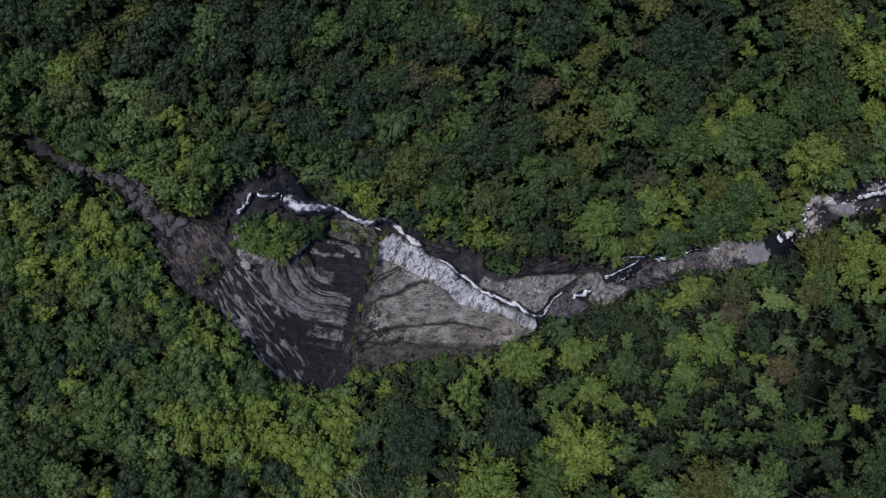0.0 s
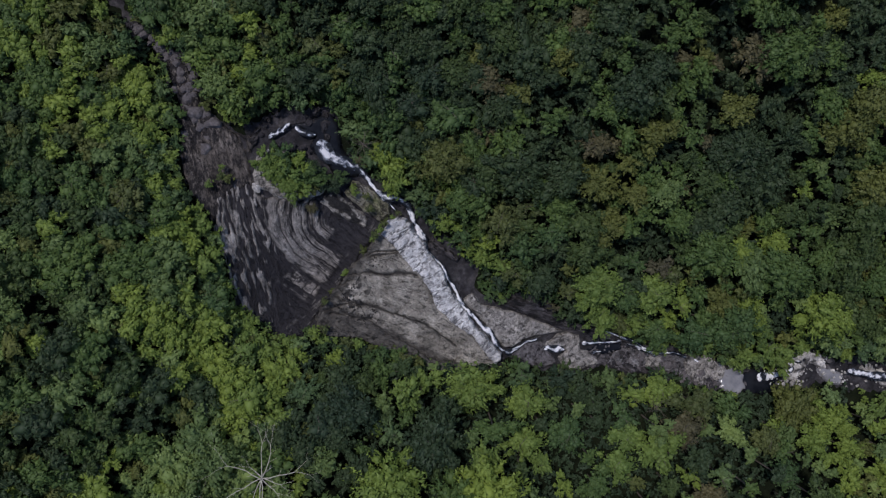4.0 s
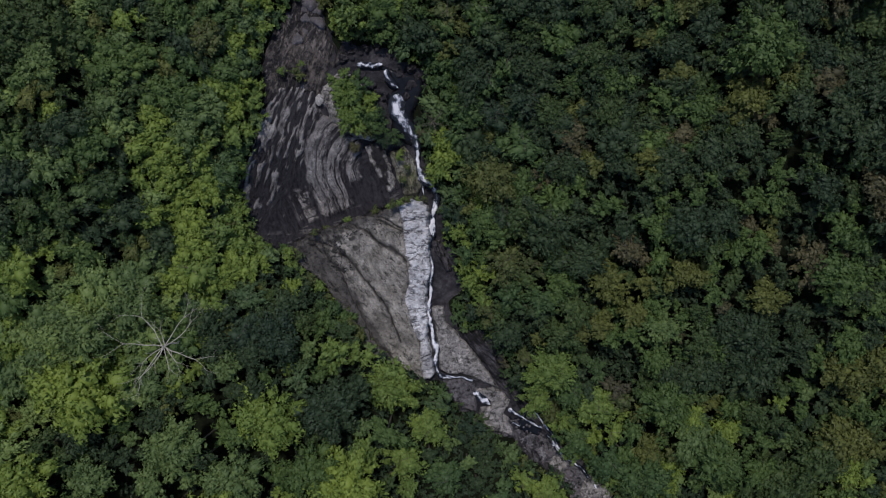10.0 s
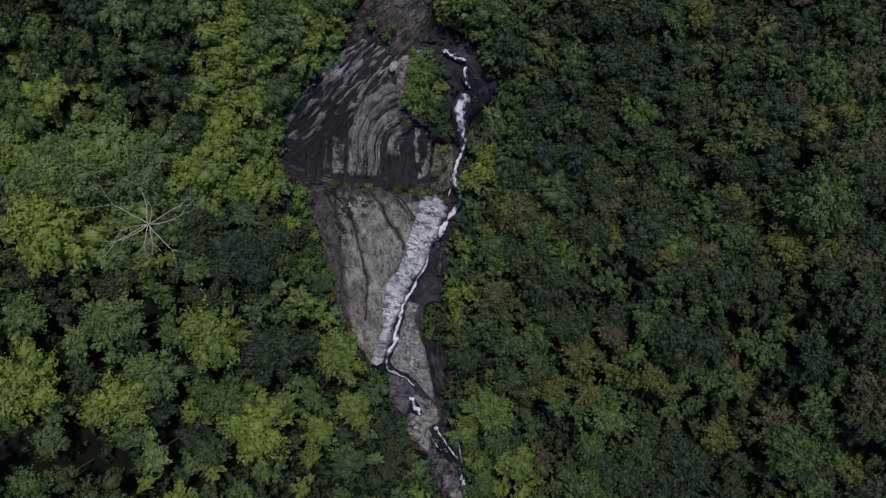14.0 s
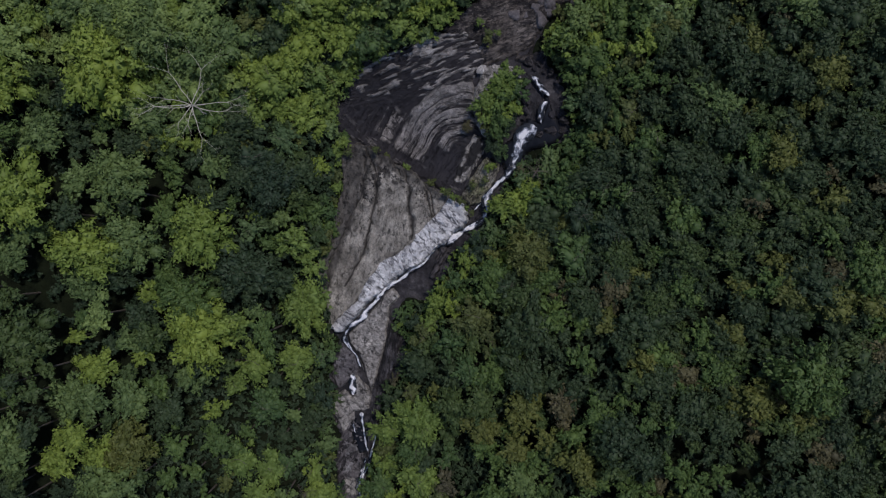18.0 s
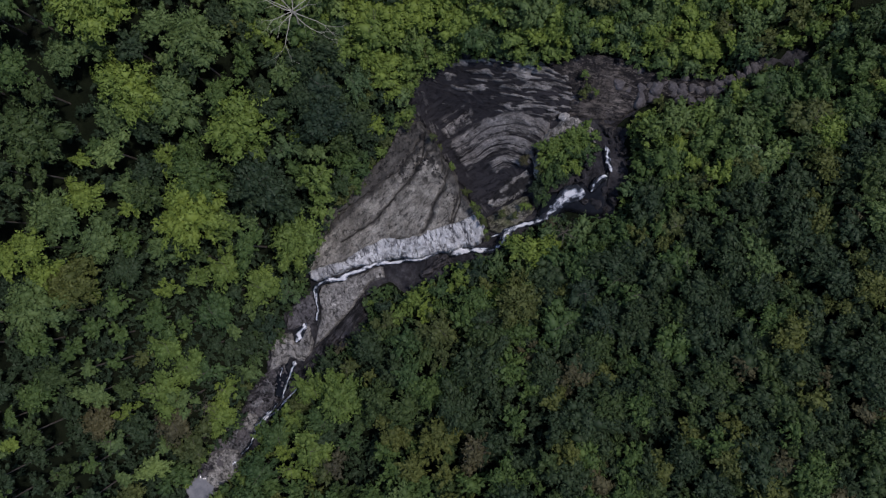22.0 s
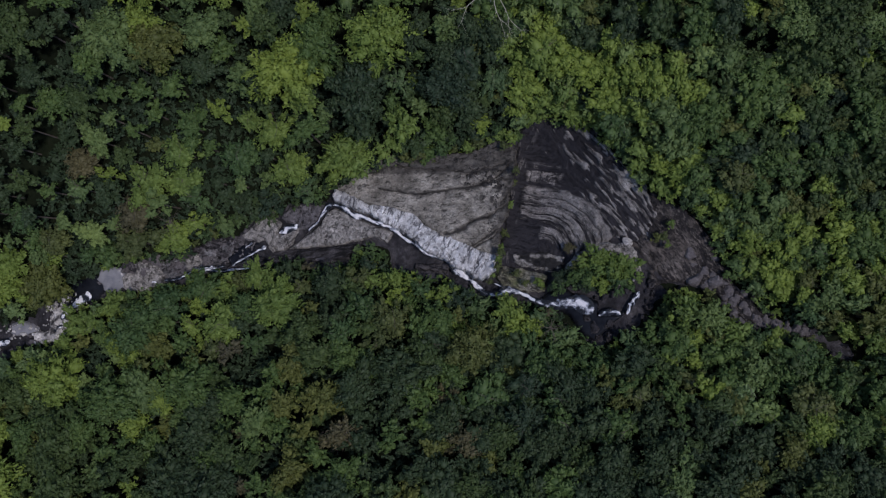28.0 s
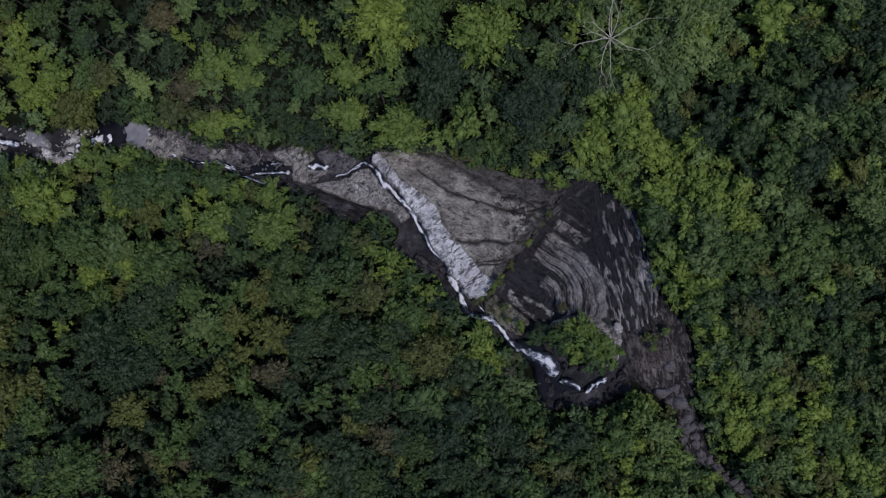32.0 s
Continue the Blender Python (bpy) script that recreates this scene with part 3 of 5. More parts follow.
UPSTREAM_TREES["bright"] = [(-31.9, 42.7, 1), (-18.3, 49.6, 1.5), (-1.1, 40.1, 2.6), (7.2, 39.4, 1.7), (11.8, 54, 2), (29.2, 36.4, 1.2)]
UPSTREAM_TREES["pale"] = [(8.9, 49.8, 2.2)]
UPSTREAM_TREES["mid"] = [(-24.8, 48.3, 2.7), (-22, 37.2, 2.5), (-14.1, 57.1, 2.3), (-12.4, 44.1, 2.4), (-9.4, 47, 2.6), (-4.7, 57.5, 2.7), (-1, 36.9, 1.6), (0.6, 51.7, 2.4), (2.2, 58.1, 2.9), (13.8, 48.7, 1.7), (15.7, 41.2, 1.5), (31.6, 38.7, 2.9)]
UPSTREAM_TREES["olive"] = [(-22.8, 41.7, 2.7), (-9.2, 57, 1.9), (8.9, 58.8, 3.2), (9.6, 42.6, 1.9), (12.6, 38.5, 1.5), (13.5, 35.1, 2.3), (16.1, 57.6, 2.9), (19.2, 53.7, 1.2), (22.6, 51.3, 2.4), (28.1, 43.4, 1.8), (29.3, 53, 2.3), (32.9, 52.8, 3.2), (33.1, 46.4, 1.4), (34.7, 48.1, 1.6)]
UPSTREAM_TREES["brown"] = [(24.4, 56, 2.1)]
DOWNSTREAM_TREES = {}
DOWNSTREAM_TREES["bright"] = [(-43.6, -44.2, 1.8), (-37.7, -46.5, 3.2), (-34.6, -63.1, 3.5), (-33, -40.8, 2.4), (-29.8, -59.8, 3.1), (-23.9, -54.9, 1.8), (-18.1, -44, 2.1), (-17.4, -38.6, 1.9), (-9.4, -49.7, 3.4), (-4.1, -49, 2.9), (-2.6, -54.9, 3.9), (-2.3, -62.8, 2.1), (6.6, -49.9, 3.2), (12.5, -58.3, 3), (14.6, -44.8, 3), (18.2, -56.5, 2.4), (21.8, -41.9, 2.6), (26.5, -63, 2.6), (31.8, -67.8, 4.5), (35.3, -42.5, 2.9), (70.3, -38.8, 2.3)]
DOWNSTREAM_TREES["pale"] = [(-42.4, -64.2, 4.1), (-37.4, -52.9, 4), (-35.5, -39.7, 2.7), (-30.7, -48.5, 3.5), (-25.1, -63.4, 4.4), (-24.4, -40.6, 2.8), (1.4, -67.3, 2.7)]
DOWNSTREAM_TREES["mid"] = [(-47, -56.7, 2.1), (-28.3, -45, 2.4), (-20.1, -52.1, 2.8), (-18.1, -57.5, 2.4), (-16.6, -63.1, 2.2), (-15, -55.1, 2), (-14.3, -48.6, 3.3), (-12.6, -73.2, 3.2), (-10.8, -39, 3.4), (-1.5, -46.4, 2.7), (8.9, -77.8, 2.9), (12.7, -75.3, 2.6), (14.7, -41.7, 3.4), (19.5, -47.7, 3.6), (25.3, -52.2, 4.4), (31.5, -37.5, 4.5), (42.8, -42.3, 2.6), (57.7, -37.4, 2.3), (62.7, -36.4, 3.4)]
DOWNSTREAM_TREES["olive"] = [(-26.5, -56, 4.1), (9.1, -56.1, 3.8), (12, -71.6, 3), (21.3, -73.9, 5.8), (32.2, -74.7, 3.3)]
DOWNSTREAM_TREES["brown"] = [(-3.8, -66.9, 3.1), (3.6, -56.3, 3.6)]
DOWNSTREAM_TREES["dark"] = [(-24.1, -46.8, 3.4), (6.5, -40.5, 2.2)]
GAPS = [(-67.2, -7.5, 1.5), (-64.1, -22.2, 1.7), (-60.6, 12.6, 1.6), (-56.6, 28.1, 1.8), (-55.3, -29.1, 2.1), (-49.8, -38.7, 4.1), (-49.4, 26.9, 1.8), (-49.1, -61.7, 1.4), (-47.5, 17, 1.8), (-46.2, -14, 1.7), (-41.6, -23.3, 2), (-35.5, -60.1, 2.2), (-34.7, -52.3, 1.4), (-32.3, 18.1, 1.2), (-32.1, -67.8, 3.2), (-28.6, -27, 2.4), (-26, 5.7, 1.9), (-21.8, 48.3, 1), (-21.5, -32.5, 2.3), (-21.1, -42.2, 2.1), (-20.4, -46.5, 3.3), (-20.1, -57.2, 1.6), (-19.5, -70.9, 3.4), (-13.4, 62.9, 1.2)]
GAPS += [(-9, 67.9, 1.4), (-3.4, -73.4, 2.9), (-1.5, 57.3, 1.4), (5.6, -70.3, 1.9), (11.4, -68.6, 2.6), (14, -23.3, 2.1), (17.4, -68.3, 3.3), (26.2, -16.4, 1.8), (27.2, -29.3, 3.3), (28.8, -8.8, 1.7), (30, -83.4, 2), (32.5, -61.7, 2.2), (38.7, -18.7, 2.1), (41.3, 18.9, 1.7), (41.5, -36.6, 2), (47.8, -20.4, 1.7), (51.9, 35.3, 1.2), (53.1, 20.6, 2), (55.9, 29, 1), (56.5, -15.7, 3.3), (57.7, -2.4, 2.6), (58.2, -25.4, 2.5), (64.7, 13.7, 2.2), (71.7, -21.3, 2)]
SHADY_TREES["mid"] += [(36.5, -6.9, 3), (36.9, -22.6, 1.9), (37.3, -3.3, 1.8), (38.7, 5.9, 2.8), (41, 12.3, 2.6), (42.3, -20.1, 2.4), (42.5, -29.9, 2.5), (43.3, 3.3, 2), (45.2, -1.9, 2), (45.8, 9.2, 3.1), (46.1, 32.9, 2.1), (46.6, -14.1, 2.2), (49.1, 23.8, 1.7), (49.8, -7.6, 2.3), (53.1, 31.9, 3.3), (55.7, 14.6, 4.6), (60.5, -6.2, 1.7), (61.4, -12.9, 2), (64.7, -12.9, 1.6), (66.5, -29.9, 2.9), (68.1, -24.5, 2)]

BAND = [(x + (0.7 if y > -3 else 0.1), y) for x, y in SLAB[4:18]] + BAND_L[::-1]
OPEN = OPEN_L + OPEN_R[::-1]


def slab_height(x, y):
    """The big tilted slab, its foot downstream."""
    return 2.4 - (9 - y) * 0.327 + 0.05 * (x + 10)


# ---- the ground: one sheet to the horizon, fine in the gorge ----
def spread(fine, step):
    inner = np.arange(-fine, fine + step, step)
    out = fine + np.cumsum(step * 1.22 ** np.arange(1, 31))
    return np.concatenate((-out[::-1], inner, out))


def sheet_faces(keep):
    """Quads of a grid, as corner numbers; keep says which vertices count."""
    ny, nx = keep.shape
    number = np.arange(ny * nx).reshape(ny, nx)
    quads = np.stack((number[:-1, :-1], number[:-1, 1:], number[1:, 1:], number[1:, :-1]), -1)
    good = keep[:-1, :-1] & keep[:-1, 1:] & keep[1:, 1:] & keep[1:, :-1]
    return quads[good]


gx, gy = np.meshgrid(spread(118, 1.6), spread(118, 1.6))
gz = land(gx, gy) + 0.25 * rough(gx, gy, 5, 3)
open_d = inside(gx, gy, OPEN)
gz -= 0.9 * np.clip(open_d / 1.5, 0, 1)
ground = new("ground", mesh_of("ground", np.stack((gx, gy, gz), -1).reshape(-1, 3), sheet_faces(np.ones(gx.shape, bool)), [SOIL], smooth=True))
tagged(ground, "forest floor of leaf litter and soil on the gorge sides, darkened for tree shade", "ground", kind="structure")


def rock_sheet(name, outline, height, stuff, step=0.25, flow=None, seam=None, edge=0.5, drop=2.2, wobble=0.35, kind="structure", label="", category="rock", joint=None):
    """A body of rock over an outline: its top follows height(x, y), its rim falls away into the bed."""
    pts = np.array(outline, float)[:, :2]
    low, high = pts.min(0) - 1.5, pts.max(0) + 1.5
    x, y = np.meshgrid(np.arange(low[0], high[0], step), np.arange(low[1], high[1], step))
    sd = inside(x, y, outline) + wobble * (rough(x, y, 1.8, 5) + 0.5 * rough(x, y, 0.6, 6, 3))
    z = height(x, y)
    t = np.clip(sd / edge, -2, 1)
    z = np.where(t < 1, z - drop * (1 - t) ** 2 / 2.2, z)
    keep = sd > -edge * 1.6
    faces = sheet_faces(keep)
    data = mesh_of(name, np.stack((x, y, z), -1).reshape(-1, 3), faces, [stuff], smooth=True)
    a, b = flow(x, y) if flow else (x, y)
    layer = data.uv_layers.new(name="flow")
    layer.uv.foreach_set("vector", np.stack((a, b), -1).reshape(-1, 2)[faces.ravel()].astype(np.float32).ravel())
    dark = data.attributes.new("seam", "FLOAT", "POINT")
    dark.data.foreach_set("value", (np.clip(seam(x, y), 0, 1) if seam else np.zeros(x.shape)).astype(np.float32).ravel())
    if joint:
        lines = data.attributes.new("joint", "FLOAT", "POINT")
        lines.data.foreach_set("value", np.clip(joint(x, y), 0, 1).astype(np.float32).ravel())
    loose = np.ones(x.size, bool)
    loose[faces.ravel()] = False
    bm = bmesh.new()
    bm.from_mesh(data)
    bm.verts.ensure_lookup_table()
    bmesh.ops.delete(bm, geom=[bm.verts[i] for i in np.nonzero(loose)[0]], context="VERTS")
    bm.to_mesh(data)
    bm.free()
    return tagged(new(name, data), label, category, kind=kind)


# ---- the creek bed under everything ----
BED = [(x - 2, y) for x, y in OPEN_L] + [(x + 2, y) for x, y in OPEN_R[::-1]]
rock_sheet("creek_bed", BED, lambda x, y: land(x, y) - 0.15 + 0.5 * rough(x, y, 3.0, 11, 5), BED_ROCK, step=0.35, wobble=0.8, edge=1.0, drop=1.0,
           label="dark wet uneven rock of the creek bed", category="creek bed")


# ---- amphitheatre of dark banded rock: ledges run in arcs round one centre ----
def bowl_flow(x, y):
    """Across and along the folds, which stand upright below and hook over to the right above."""
    dx = x + 5.8 + 0.5 * rough(x, y, 4.5, 21, 3) + 0.16 * rough(x, y, 0.9, 20, 2)
    dy = np.maximum(y - 17.5 + 0.5 * rough(x, y, 3.5, 26, 2), 0)
    r = np.hypot(dx, dy)
    return r, np.where(dy > 0, np.arctan2(dy, -dx) * np.maximum(r, 2), y - 17.5)


def flake_flow(x, y):
    """Across and along the flaked streaks above the black belt."""
    return x * 0.75 - y * 0.66 + 0.35 * rough(x, y, 3.0, 28, 2), x * 0.66 + y * 0.75


def bowl_pale(x, y):
    """Dry grey rock, 0 to 1; the rest is black and wet."""
    r, a = bowl_flow(x, y)
    across, along = flake_flow(x, y)
    band = (y - 18.8) * 0.822 - (x + 23.7) * 0.569

    def stripes(pace, much, seed):
        wave = rough(r * pace, a * 0.10, 1.0, seed, 3) + 0.4 * rough(r * pace, a * 0.35, 0.45, seed + 1, 2)
        return np.clip((wave + much) * 6, 0, 1)

    def within(low, high, soft=0.5):
        rim = r + 0.45 * rough(x, y, 1.4, 42)
        return np.clip((rim - low) / soft, 0, 1) * np.clip((high - rim) / soft, 0, 1)
    foot = np.clip((y - 12.6 + 0.5 * rough(x, y, 1.2, 25)) / 0.5, 0, 1)
    left = np.clip((-7.3 + 0.3 * (y - 18) - x + 0.7 * rough(x, y, 1.5, 43)) / 0.6, 0, 1)
    fine = within(0.6, 4.9) * stripes(2.4, 0.10, 22) * np.clip((y - 15.9 + 1.2 * rough(x, y, 1.5, 24)) / 0.7, 0, 1) * np.clip((23.5 - y) / 1.5, 0, 1)
    folds = within(4.5, 8.3) * stripes(2.1, 0.30, 29)
    broad = within(7.9, 11.3) * stripes(1.6, 0.58, 31) * (1 - 0.85 * np.exp(-((r - 9.4 + 0.5 * rough(x, y, 2.0, 33)) / 0.16) ** 2))
    blocks = within(11.3, 15.2, 0.7) * stripes(2.0, 0.20, 35) * np.clip((19.0 - y + 1.4 * rough(x, y, 2.2, 37)) / 0.8, 0, 1)
    blocks = blocks * np.clip((np.abs(rough(r * 0.6, a * 1.1, 1.0, 38)) - 0.07) * 8, 0.1, 1)
    top = np.clip((a - 13.5 + 1.5 * rough(x, y, 2.0, 44)) / 3, 0, 1)
    inner = np.maximum.reduce((fine, folds, broad, blocks)) * foot * (1 - top) * left * (0.72 + 0.28 * lattice(x * 0.9, y * 0.9, 45))
    streak = 0.8 * rough(across, along * 0.17, 0.34, 36, 2) + 0.35 * rough(across, along * 0.25, 0.9, 34, 2) + 0.15 * rough(x, y, 3.2, 46, 2)
    lean = np.interp(band + 1.4 * rough(x, y, 3.5, 27), [-4.5, -1.5, 0, 2.5, 5, 8], [-0.72, -0.42, -0.14, 0.0, 0.14, 0.45])
    flaked = np.clip((streak + lean) * 6, 0, 1) * np.clip((r - 11.0 + 2.2 * top) / 0.8, 0, 1)
    shelf = np.clip(rough(x * 0.22, y, 0.55, 39, 3) * 4 - 1.3, 0, 0.35) * np.clip((12.8 - y) / 0.5, 0, 1)
    return np.maximum.reduce((inner, np.where(inner > 0.05, 0, flaked), shelf))


def bowl_height(x, y):
    pale = bowl_pale(x, y)
    return land(x, y) + 0.35 + 0.36 * pale + 0.22 * rough(x, y, 2.2, 23) + 0.09 * rough(x, y, 0.6, 32)


def bowl_lines(x, y):
    """Grain of the rock: along the folds inside, along the streaks outside."""
    r, a = bowl_flow(x, y)
    across, along = flake_flow(x, y)
    outside = ((y - 18.8) * 0.822 - (x + 23.7) * 0.569 > -2.5) & (r > 11.4)
    return np.where(outside, across, r), np.where(outside, along, a)


rock_sheet("rock_amphitheatre", BOWL, bowl_height, BOWL_ROCK, 0.085, bowl_lines, lambda x, y: 0.16 + 0 * x, edge=0.6, drop=1.2, joint=lambda x, y: 0.96 * (1 - bowl_pale(x, y)),
           label="dark wet rock bowl with hooked grey folds and black stains", category="rock face")


def apron_flow(x, y):
    return x * 0.77 - y * 0.64, x * 0.64 + y * 0.77


rock_sheet("rock_apron", APRON, lambda x, y: land(x, y) + 0.75 + 0.34 * rough(x * 0.77 - y * 0.64, (x * 0.64 + y * 0.77) * 0.3, 1.4, 31) + 0.1 * rough(x, y, 0.8, 32),
           APRON_ROCK, 0.22, apron_flow, lambda x, y: 0.34 + 0.3 * rough(x, y, 4, 33) + 0.3 * np.clip((y - 38) / 8, 0, 1),
           label="brown-grey grooved rock apron above the amphitheatre", category="rock face",
           joint=lambda x, y: np.clip(1.3 - np.abs(rough(x * 0.77 - y * 0.64, (x * 0.64 + y * 0.77) * 0.35, 2.2, 34, 3)) * 9, 0, 1) * np.clip(rough(x, y, 3, 35) * 2.5 + 0.4, 0, 0.9))

# ---- the slab with its joints, and the white crusted ramp along the water ----
CRACK_LINES = [CRACKS[0:3], CRACKS[3:5], CRACKS[5:10], CRACKS[10:14], CRACKS[14:16], CRACKS[16:19], CRACKS[19:22], CRACKS[22:25], CRACKS[25:27]]
CRACK_WIDTH = [0.36, 0.16, 0.26, 0.36, 0.15, 0.17, 0.18, 0.22, 0.14]


def crack_depth(x, y):
    worst = np.zeros(np.shape(x))
    bend = 0.45 * rough(x, y, 1.6, 41, 5)
    sway = 0.30 * rough(x, y, 1.1, 42, 4)
    for line, w in zip(CRACK_LINES, CRACK_WIDTH):
        d, along = away(x + bend, y + sway, line)
        w = w * (0.45 + 1.1 * lattice(along * 0.9, d * 0 + w * 50, 40))
        worst = np.maximum(worst, np.exp(-(d / w) ** 2))
    return worst


def slab_top(x, y):
    sheet = slab_height(x, y)
    scallop = 0.24 * rough(x * 0.7 + y * 0.5, y * 0.5 - x * 0.3, 1.3, 43) + 0.10 * rough(x, y, 4.5, 44)
    left = np.clip((-14.5 - x) / 4, 0, 1)
    return sheet + scallop - 0.55 * crack_depth(x, y) + left * 0.35 * rough(x, y, 1.2, 45) - 0.8 * np.clip(inside(x, y, BAND) / 0.6, 0, 1)


def slab_seam(x, y):
    head = np.clip((y - 8.3 + 0.7 * rough(x, y, 1.5, 46)) / 0.8, 0, 1) * 0.7
    flank = np.clip((-17.0 + (7 - y) * 0.2 - x + 0.9 * rough(x, y * 0.35, 1.2, 47)) / 0.9, 0, 1) * 0.72
    fine = np.clip(rough(x * 1.0 - y * 0.35, (y + x * 0.4) * 0.25, 1.0, 48) * 3 - 1.9, 0, 0.6)
    shatter = np.clip((-11.5 - x + 0.5 * (y - 3)) / 3, 0, 1) * np.clip((y + 1) / 3, 0, 1) * np.clip(rough(x * 0.8, y * 1.1, 1.0, 49) * 3.5 - 0.3, 0, 0.9)
    return np.maximum.reduce((crack_depth(x, y) * 0.95, head, flank, fine, shatter))


rock_sheet("tilted_slab", SLAB, slab_top, SLAB_ROCK, 0.11, lambda x, y: (x * 0.96 + y * 0.26, y * 0.96 - x * 0.26), slab_seam, edge=0.35, drop=2.6, wobble=0.5,
           label="broad tilted grey-brown rock slab split by dark cracks", category="rock slab")


def ramp_top(x, y):
    d, along = away(x, y, BAND_L)
    step = along * 0.6 + 0.7 * rough(x, y, 1.8, 51)
    tread = step - np.floor(step)
    hump = 0.35 * np.sin(np.clip(d / 3.0, 0, 1) * math.pi)
    return slab_height(x, y) + 0.14 + hump + 0.16 * (np.clip(tread * 6, 0, 1) - tread) - 0.14 * np.maximum(d - 2.2, 0) + 0.09 * rough(x, y, 0.8, 52)


def ramp_seam(x, y):
    d, along = away(x, y, BAND_L)
    step = along * 0.6 + 0.7 * rough(x, y, 1.8, 51)
    tread = step - np.floor(step)
    thin = 1 - np.clip(np.abs(tread - 0.05) * 12, 0, 1)
    wide = np.clip(1 - np.abs(tread - 0.5) * 9, 0, 1) * np.clip(rough(x, y, 2.2, 54) * 3 - 0.45, 0, 1)
    grey = np.clip((-12.5 - y + 2 * rough(x, y, 2.5, 55)) / 3, 0, 1) * 0.32 + np.clip((y - 3 + 2 * rough(x, y, 2.0, 56)) / 3, 0, 1) * 0.18
    blot = np.clip(rough(x, y, 1.1, 57) * 2.2 - 0.9, 0, 0.5)
    return np.maximum.reduce((thin * np.clip(rough(x, y, 1.1, 53) * 2.5 + 0.45, 0, 1) * 0.85, wide * 0.85, grey * (0.55 + 0.6 * lattice(x * 1.4, y * 1.4, 58)), blot))


rock_sheet("white_ramp", BAND, ramp_top, PALE_ROCK, 0.13, lambda x, y: away(x, y, BAND_L), ramp_seam, edge=0.3, drop=1.6, wobble=0.42,
           label="white mineral-crusted rock ramp with cross cracks beside the falls", category="rock face")

# ---- ledges lower down ----
rock_sheet("middle_bed", MID_BED, lambda x, y: land(x, y) + 0.32 + 0.3 * rough(x, y, 1.0, 86), BLACK_ROCK, 0.16, lambda x, y: (x * 0.8 + y * 0.6, y * 0.8 - x * 0.6),
           lambda x, y: 0.3 + 0.4 * rough(x, y, 1.6, 87), edge=0.5, wobble=0.6, label="black wet rock channels between the ledges", category="creek bed")
rock_sheet("gully_rib", GULLY_RIB, lambda x, y: land(x, y) + 0.9 + 0.3 * rough(x, y, 1.0, 88), WALL_ROCK, 0.16, lambda x, y: (x, y),
           lambda x, y: 0.1 + 0.3 * rough(x, y, 1.6, 89), edge=0.4, wobble=0.5, label="brown rock rib in the dark gully beside the falls", category="rock rib")
rock_sheet("lower_slab", LOWER_SLAB, lambda x, y: land(x, y) + 0.95 + 0.16 * rough(x, y, 1.5, 61) - 0.5 * np.exp(-(away(x, y, CHANNEL)[0] / 0.3) ** 2), FLAT_ROCK, 0.13, None,
           lambda x, y: np.maximum(np.clip(rough(x + y * 0.3, y * 0.4, 1.2, 62) * 3 - 1.8, 0, 0.7), 0.95 * np.exp(-(away(x + 0.2 * rough(x, y, 1, 84), y, CHANNEL)[0] / 0.28) ** 2)), edge=0.3, drop=1.6, wobble=0.2,
           label="pale grey gritty rock slab beside the stream", category="rock slab")
rock_sheet("brown_ledge", LEDGE, lambda x, y: land(x, y) + 0.7 + 0.15 * rough(x, y, 1.5, 63), LEDGE_ROCK, 0.15, lambda x, y: (x, y), lambda x, y: np.clip(rough(x, y, 1.4, 90) * 3 - 1.6, 0, 0.8), edge=0.3, drop=0.7, wobble=0.5,
           label="smooth brown-grey rock ledge below the slab", category="rock ledge")
rock_sheet("grey_ledge", LEDGE2, lambda x, y: land(x, y) + 0.7 + 0.15 * rough(x, y, 1.5, 64), FLAT_ROCK, 0.2, None,
           lambda x, y: np.clip(rough(x + y * 0.3, y * 0.4, 1.2, 65) * 3 - 1.4, 0, 0.8), edge=0.3, drop=0.8, wobble=0.5,
           label="pale grey broken rock ledge under the small fall", category="rock ledge")
rock_sheet("gully_wall", GULLY_WALL, lambda x, y: land(x, y) + 0.9 + 0.35 * rough(x * 0.9 + y * 0.4, (y * 0.9 - x * 0.4) * 0.3, 1.2, 66), WALL_ROCK, 0.18,
           lambda x, y: (x * 0.9 + y * 0.4, y * 0.9 - x * 0.4), lambda x, y: 0.25 + 0.3 * rough(x, y, 2, 85), edge=0.5, wobble=0.3,
           label="dark grooved rock wall along the gully", category="rock face")


rock_sheet("rubble_bank", RUBBLE, lambda x, y: land(x, y) + 0.45 + 0.35 * rough(x, y, 0.9, 80), WALL_ROCK, 0.16, lambda x, y: (x, y), lambda x, y: 0.1 + 0.35 * rough(x, y, 2, 81), edge=0.5, wobble=0.5,
           label="purple-brown broken rock bank beside the lower stream", category="rock bank")
rock_sheet("lower_bed", LOWER_BED, lambda x, y: land(x, y) + 0.4 + 0.3 * rough(x, y, 1.4, 82), GREY_BED_ROCK, 0.2, lambda x, y: (x, y), lambda x, y: 0.15 + 0.4 * rough(x, y, 2.5, 83), edge=0.5, wobble=0.5,
           label="grey-brown rock bed of the lower creek", category="creek bed")
rock_sheet("grey_shelf", SHELF, lambda x, y: land(x, y) + 1.0 + 0.16 * rough(x, y, 1.2, 93), FLAT_ROCK, 0.18, lambda x, y: (x, y), lambda x, y: np.clip(rough(x, y, 1.3, 94) * 3 - 1.2, 0, 0.8), edge=0.4, wobble=0.6,
           label="pale grey rock shelf above the grey pool", category="rock ledge")
